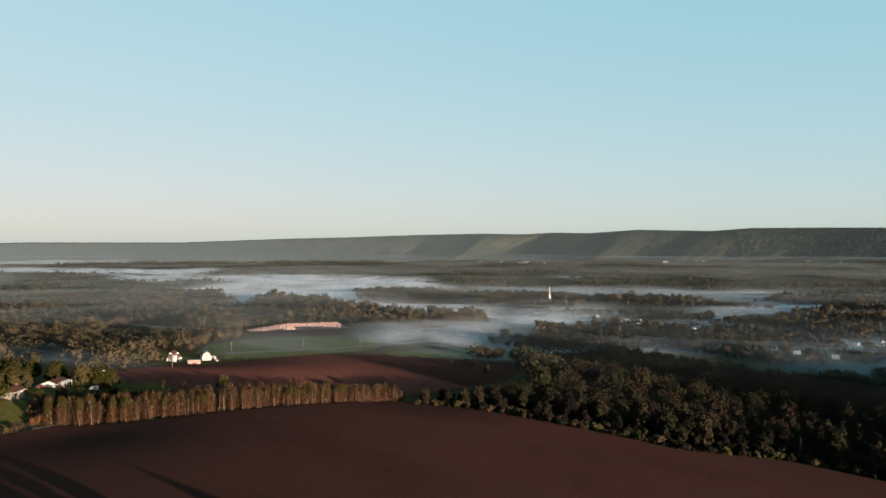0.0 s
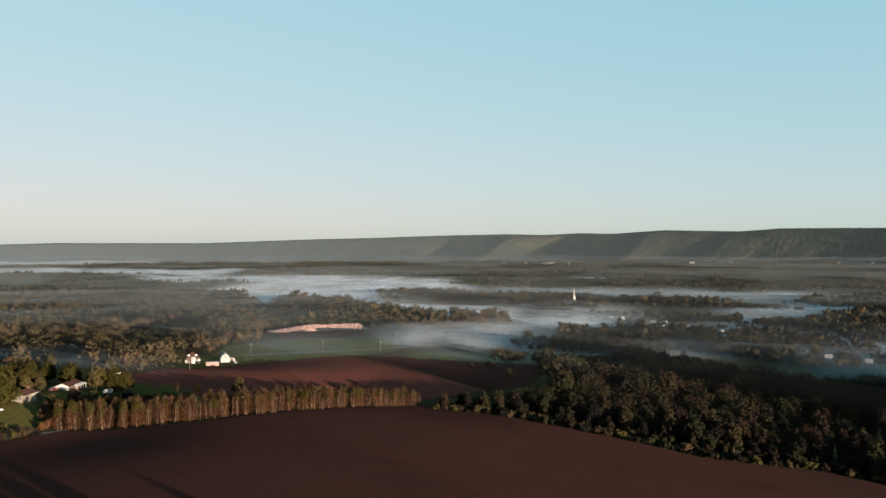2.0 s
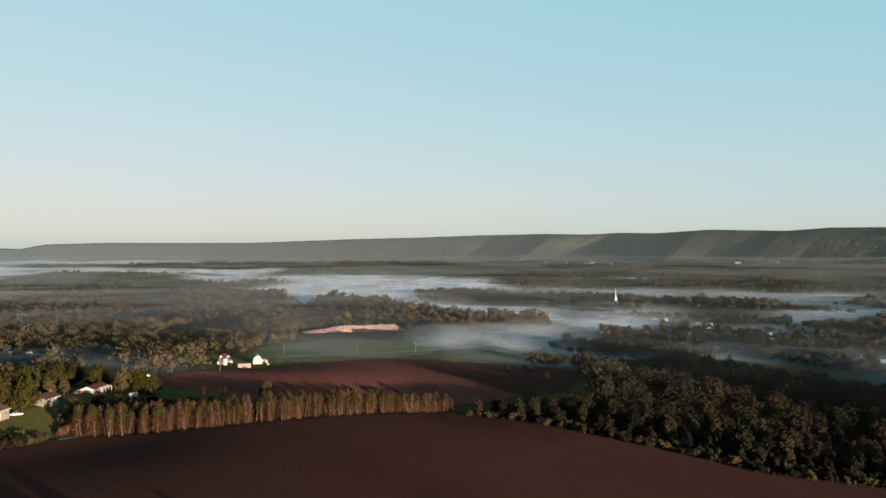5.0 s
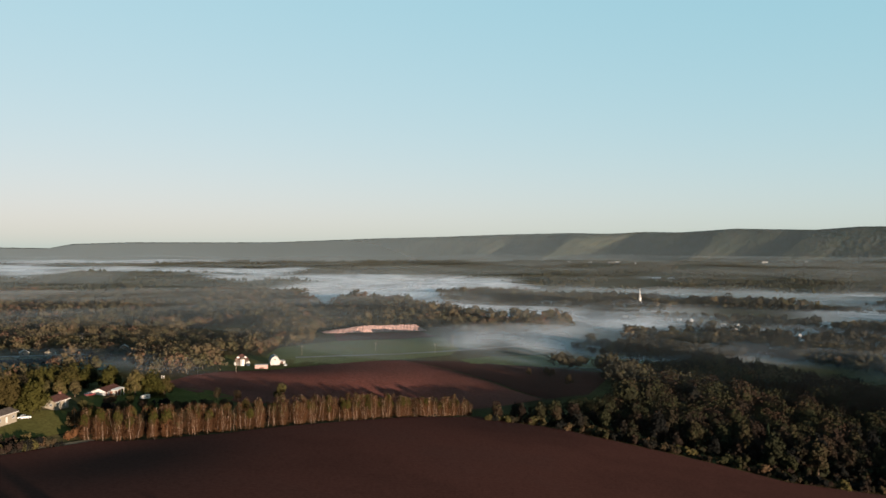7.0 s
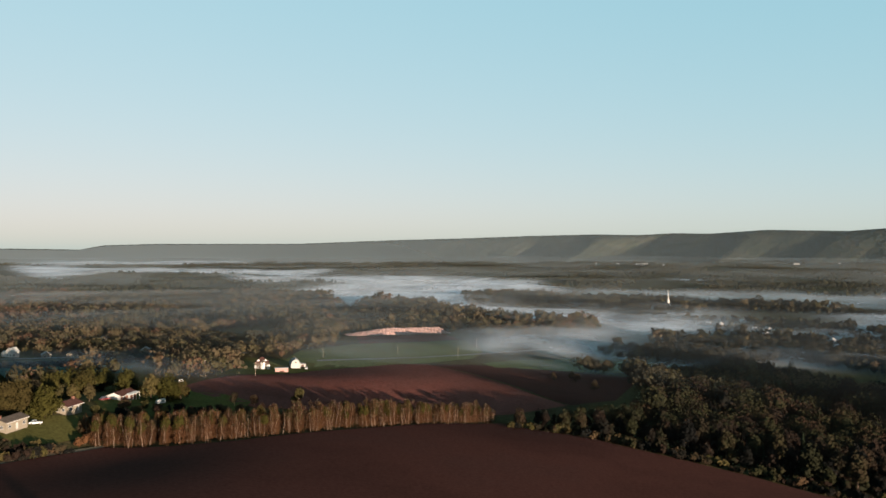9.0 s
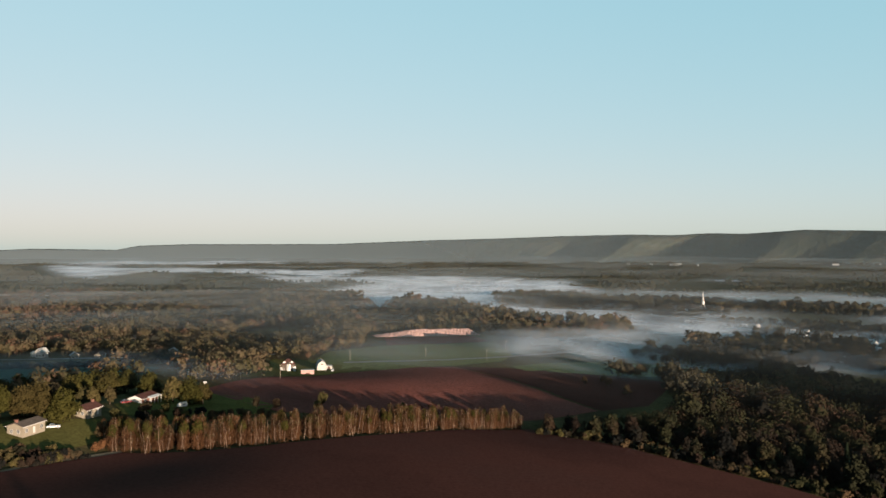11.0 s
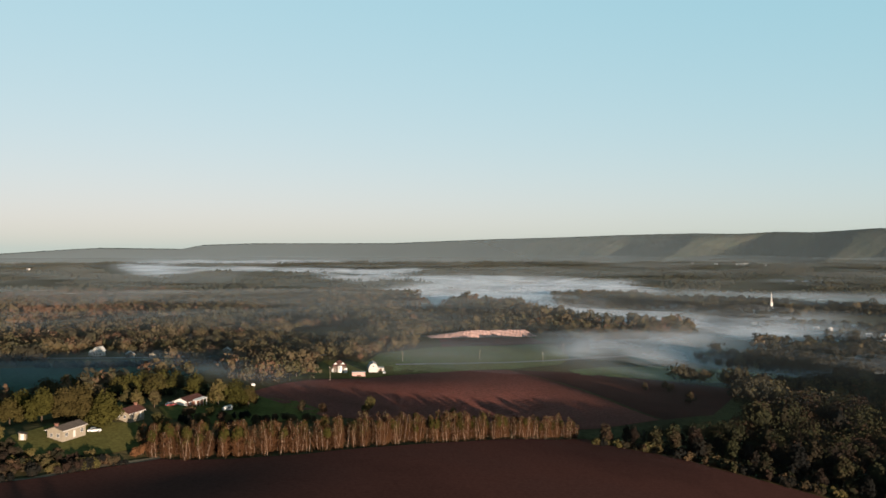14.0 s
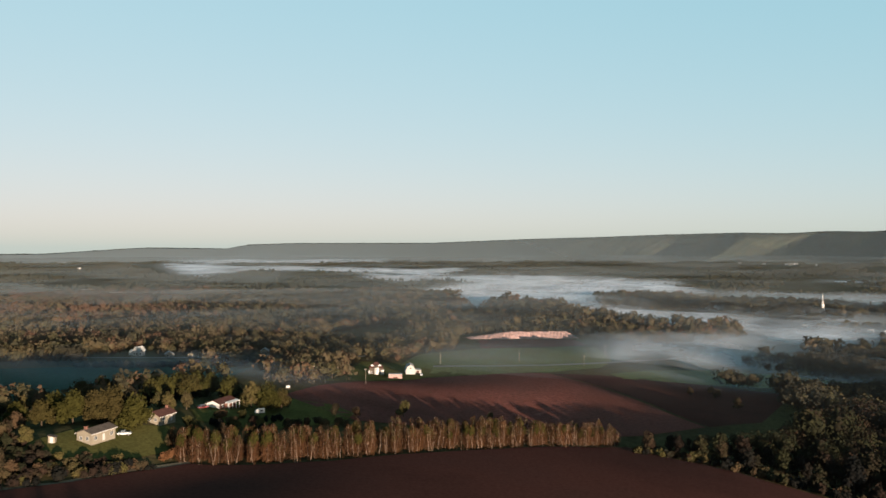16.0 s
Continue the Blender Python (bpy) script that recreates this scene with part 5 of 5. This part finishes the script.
# ---------------------------------------------------------------- mist and haze
def mist_material(name, seed, colour, attr="veil", wisps=1.0, scale=0.0075, facing=(0.07, -0.063, 0.9955)):
    m = bpy.data.materials.new(name)
    m.use_nodes = True
    nt = m.node_tree
    nt.nodes.remove(nt.nodes["Principled BSDF"])
    co = nt.nodes.new("ShaderNodeTexCoord").outputs["Object"]
    mp = nt.nodes.new("ShaderNodeMapping")
    mp.inputs["Location"].default_value = (seed * 0.4, seed * 0.7, seed * 3.0)
    mp.inputs["Rotation"].default_value = (0, 0, radians(-14))
    mp.inputs["Scale"].default_value = (1.0, 0.8, 1.0)
    nt.links.new(co, mp.inputs[0])
    noise1 = node(nt, "ShaderNodeTexNoise", Scale=scale, Detail=5.0, Roughness=0.55, Distortion=0.6)
    nt.links.new(mp.outputs[0], noise1.inputs["Vector"])
    wisp = nt.nodes.new("ShaderNodeMapRange")
    wisp.inputs["From Min"].default_value, wisp.inputs["From Max"].default_value = 0.36, 0.64
    wisp.inputs["To Min"].default_value, wisp.inputs["To Max"].default_value = -0.8 * wisps, 0.5 * wisps
    nt.links.new(noise1.outputs[0], wisp.inputs[0])
    den = nt.nodes.new("ShaderNodeAttribute")
    den.attribute_name = attr
    # wisps matter most where the mist is thin
    edge = nt.nodes.new("ShaderNodeMath")
    edge.operation = "MULTIPLY_ADD"
    nt.links.new(den.outputs["Fac"], edge.inputs[0])
    nt.links.new(wisp.outputs[0], edge.inputs[1])
    nt.links.new(den.outputs["Fac"], edge.inputs[2])
    cl = nt.nodes.new("ShaderNodeClamp")
    cl.inputs["Max"].default_value = 0.92
    nt.links.new(edge.outputs[0], cl.inputs[0])
    dif = nt.nodes.new("ShaderNodeBsdfDiffuse")
    dif.inputs[0].default_value = (*colour, 1)
    tra = nt.nodes.new("ShaderNodeBsdfTranslucent")
    tra.inputs[0].default_value = (*colour, 1)
    # droplets scatter all round: the sheet answers the low sun as well as the sky
    lean = nt.nodes.new("ShaderNodeCombineXYZ")
    for i, v in enumerate(facing):
        lean.inputs[i].default_value = v
    nt.links.new(lean.outputs[0], dif.inputs["Normal"])
    half = nt.nodes.new("ShaderNodeMixShader")
    half.inputs[0].default_value = 0.35
    nt.links.new(dif.outputs[0], half.inputs[1])
    nt.links.new(tra.outputs[0], half.inputs[2])
    clear = nt.nodes.new("ShaderNodeBsdfTransparent")
    mix = nt.nodes.new("ShaderNodeMixShader")
    nt.links.new(cl.outputs[0], mix.inputs[0])
    nt.links.new(clear.outputs[0], mix.inputs[1])
    nt.links.new(half.outputs[0], mix.inputs[2])
    nt.links.new(mix.outputs[0], nt.nodes["Material Output"].inputs[0])
    return m


# banks of mist: thickness, softness of the edge, outline
BANKS = [(0.95, 90, P_STRIP_FAR), (0.95, 60, P_RIVER), (0.85, 60, P_MARSH), (1.0, 55, P_POOL), (0.44, 34, P_HOLLOW_NEAR), (0.26, 90, P_CHURCH_MEADOW), (0.26, 50, P_VILLAGE_GREEN), (0.42, 60, P_EAST_MEADOW),
         (0.10, 40, P_HOLLOW), (0.05, 25, P_GREEN), (0.12, 30, P_STRIP), (0.08, 30, P_SHADE_MEADOW)]
# loose drifts: centre, half lengths, turn in degrees, thickness
DRIFTS = [(60, 1480, 160, 160, 0, 0.35), (650, 1300, 260, 90, -8, 0.25), (150, 1330, 160, 120, 0, 0.32), (250, 1750, 260, 180, 0, 0.15), (820, 1650, 300, 200, 0, 0.15),
          (430, 2420, 110, 45, 0, 0.6), (300, 960, 190, 120, 0, 0.26), (250, 840, 160, 90, 0, 0.22), (420, 900, 160, 120, 0, 0.2), (480, 850, 220, 160, 0, 0.06),
          (-120, 590, 70, 40, -30, 0.06), (-400, 1040, 130, 100, -20, 0.10), (-330, 930, 120, 90, 0, 0.08), (-190, 450, 50, 35, 0, 0.10)]


def outline_depth(x, y, poly):
    """How far inside an outline a point lies; negative outside."""
    best = np.full(x.shape, 1e9)
    for (x0, y0), (x1, y1) in zip(poly, poly[1:] + poly[:1]):
        dx, dy = x1 - x0, y1 - y0
        t = np.clip(((x - x0) * dx + (y - y0) * dy) / (dx * dx + dy * dy), 0, 1)
        best = np.minimum(best, np.hypot(x - x0 - t * dx, y - y0 - t * dy))
    return np.where(inside(x, y, poly), best, -best)


def mist_density(x, y):
    wx, wy = x + 16 * lumps(x, y, 45, 71), y + 24 * lumps(x, y, 45, 72)
    d = np.zeros_like(x)
    for k, soft, poly in BANKS:
        q = np.clip(outline_depth(wx, wy, poly) / soft * 0.5 + 0.62, 0, 1)
        d = 1 - (1 - d) * (1 - k * q * q * (3 - 2 * q))
    for cx, cy, a, b, turn, k in DRIFTS:
        c, s = math.cos(radians(turn)), math.sin(radians(turn))
        u, v = ((wx - cx) * c + (wy - cy) * s) / a, (-(wx - cx) * s + (wy - cy) * c) / b
        d = 1 - (1 - d) * (1 - k * np.clip((1.3 - np.hypot(u, v)) / 0.85, 0, 1) ** 1.6)
    return d


def build_mist():
    root = tagged(new("mist"), "white morning mist lying in the valley hollows", "mist", kind="stuff")
    az = np.radians(np.arange(-62, 46, 0.35))
    rad = np.geomspace(380, 4250, 260)
    a, r = np.meshgrid(az, rad)
    x, y = r * np.sin(a), r * np.cos(a)
    bank = mist_density(x, y)
    n, k = len(rad), len(az)
    i, j = np.meshgrid(np.arange(n - 1), np.arange(k - 1), indexing="ij")
    loops = np.stack([i * k + j, (i + 1) * k + j, (i + 1) * k + j + 1, i * k + j + 1], -1).ravel()
    for level, (height, share, seed) in enumerate(((4.0, 0.75, 0), (9.0, 0.55, 260))):
        lift = height * (0.85 + 0.35 * lumps(x, y, 70, 40 + level)) * (1 + 0.35 * np.clip((r - 1500) / 1500, 0, 1))
        verts = np.stack([x, y, ground_z(x, y) + lift], -1).reshape(-1, 3)
        den = np.clip(bank * share, 0, 1) * np.clip((r - 380) / 120, 0, 1)
        me = fast_mesh("mist_layer", verts, loops, 4, mist_material("mist", seed, (0.78, 0.82, 0.89), wisps=0.65))
        me.attributes.new("veil", "FLOAT", "POINT").data.foreach_set("value", den.astype(np.float32).ravel())
        me.shade_smooth()
        ob = new("mist_layer", me)
        ob.parent = root
    # upright drifts within the banks, thinning upwards
    drift = mist_material("mist_drift", 400, (0.78, 0.82, 0.89), scale=0.016, wisps=1.6)
    az = np.radians(np.arange(-50, 34, 0.3))
    u = np.array([-0.12, 0.2, 0.45, 0.7, 1.0])
    for step, drop in enumerate(np.arange(54, 225, 9.0)):
        rr = 107.0 * 1393.0 / drop
        line = rr * (1 + 0.02 * lumps(az * rr, az * 0 + 300.0 * step, 120, 80 + step))
        x, y = line * np.sin(az), line * np.cos(az)
        bank = mist_density(x, y)
        tall = (21.0 + 8.0 * lumps(x, y, 40, 90)) * np.clip(0.35 + bank, 0, 1.0)
        verts = np.stack([np.broadcast_to(x, (5, len(x))), np.broadcast_to(y, (5, len(x))), ground_z(x, y) + tall * u[:, None]], -1)
        den = 0.5 * bank * np.clip(1 - u, 0, 1)[:, None] ** 0.9
        k = len(az)
        i, j = np.meshgrid(np.arange(4), np.nonzero(bank[:-1] + bank[1:] > 0.06)[0], indexing="ij")
        if j.size == 0:
            continue
        loops = np.stack([i * k + j, i * k + j + 1, (i + 1) * k + j + 1, (i + 1) * k + j], -1).ravel()
        me = fast_mesh("mist_drift", verts.reshape(-1, 3), loops, 4, drift)
        me.attributes.new("veil", "FLOAT", "POINT").data.foreach_set("value", den.astype(np.float32).ravel())
        me.shade_smooth()
        ob = new("mist_drift", me)
        ob.parent = root


build_mist()


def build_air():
    """A faint tinted sheet over the treetops for thin sunlit haze, thicker with distance."""
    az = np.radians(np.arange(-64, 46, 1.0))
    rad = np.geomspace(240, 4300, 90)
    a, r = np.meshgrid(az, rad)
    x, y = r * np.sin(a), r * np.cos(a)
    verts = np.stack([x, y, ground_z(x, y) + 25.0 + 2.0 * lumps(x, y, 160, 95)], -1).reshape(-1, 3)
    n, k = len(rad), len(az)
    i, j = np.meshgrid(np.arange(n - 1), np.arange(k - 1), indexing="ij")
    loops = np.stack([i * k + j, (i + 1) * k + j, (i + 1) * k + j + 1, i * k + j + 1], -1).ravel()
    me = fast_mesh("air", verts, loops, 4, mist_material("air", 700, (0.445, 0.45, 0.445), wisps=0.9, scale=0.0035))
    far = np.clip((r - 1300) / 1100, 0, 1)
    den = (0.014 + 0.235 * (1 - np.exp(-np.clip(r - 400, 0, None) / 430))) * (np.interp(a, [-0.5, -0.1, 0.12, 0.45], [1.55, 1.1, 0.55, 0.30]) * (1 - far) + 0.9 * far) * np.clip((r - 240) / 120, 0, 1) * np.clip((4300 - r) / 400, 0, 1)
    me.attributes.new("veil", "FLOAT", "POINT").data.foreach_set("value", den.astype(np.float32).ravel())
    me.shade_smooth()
    tagged(new("air", me), "tinted sheet standing in for thin warm haze over the valley", "haze", kind="stuff")


build_air()


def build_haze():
    """A tinted sheet for the ridge's blue haze, up to just below its crest."""
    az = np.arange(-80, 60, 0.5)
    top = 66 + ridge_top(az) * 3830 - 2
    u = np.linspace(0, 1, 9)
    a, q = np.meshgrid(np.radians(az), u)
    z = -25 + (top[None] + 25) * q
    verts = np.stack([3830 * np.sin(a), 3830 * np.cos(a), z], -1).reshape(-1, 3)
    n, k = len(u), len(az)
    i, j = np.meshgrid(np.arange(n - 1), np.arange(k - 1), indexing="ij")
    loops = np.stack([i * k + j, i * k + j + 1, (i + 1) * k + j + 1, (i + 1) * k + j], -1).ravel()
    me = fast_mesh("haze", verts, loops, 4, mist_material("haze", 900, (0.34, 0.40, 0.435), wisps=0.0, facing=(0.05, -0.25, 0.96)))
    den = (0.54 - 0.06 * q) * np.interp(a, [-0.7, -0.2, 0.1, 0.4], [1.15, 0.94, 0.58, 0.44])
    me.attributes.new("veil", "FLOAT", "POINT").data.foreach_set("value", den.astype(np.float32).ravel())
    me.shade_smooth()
    tagged(new("haze", me), "tinted sheet standing in for thin blue haze before the ridge", "haze", kind="stuff")


build_haze()
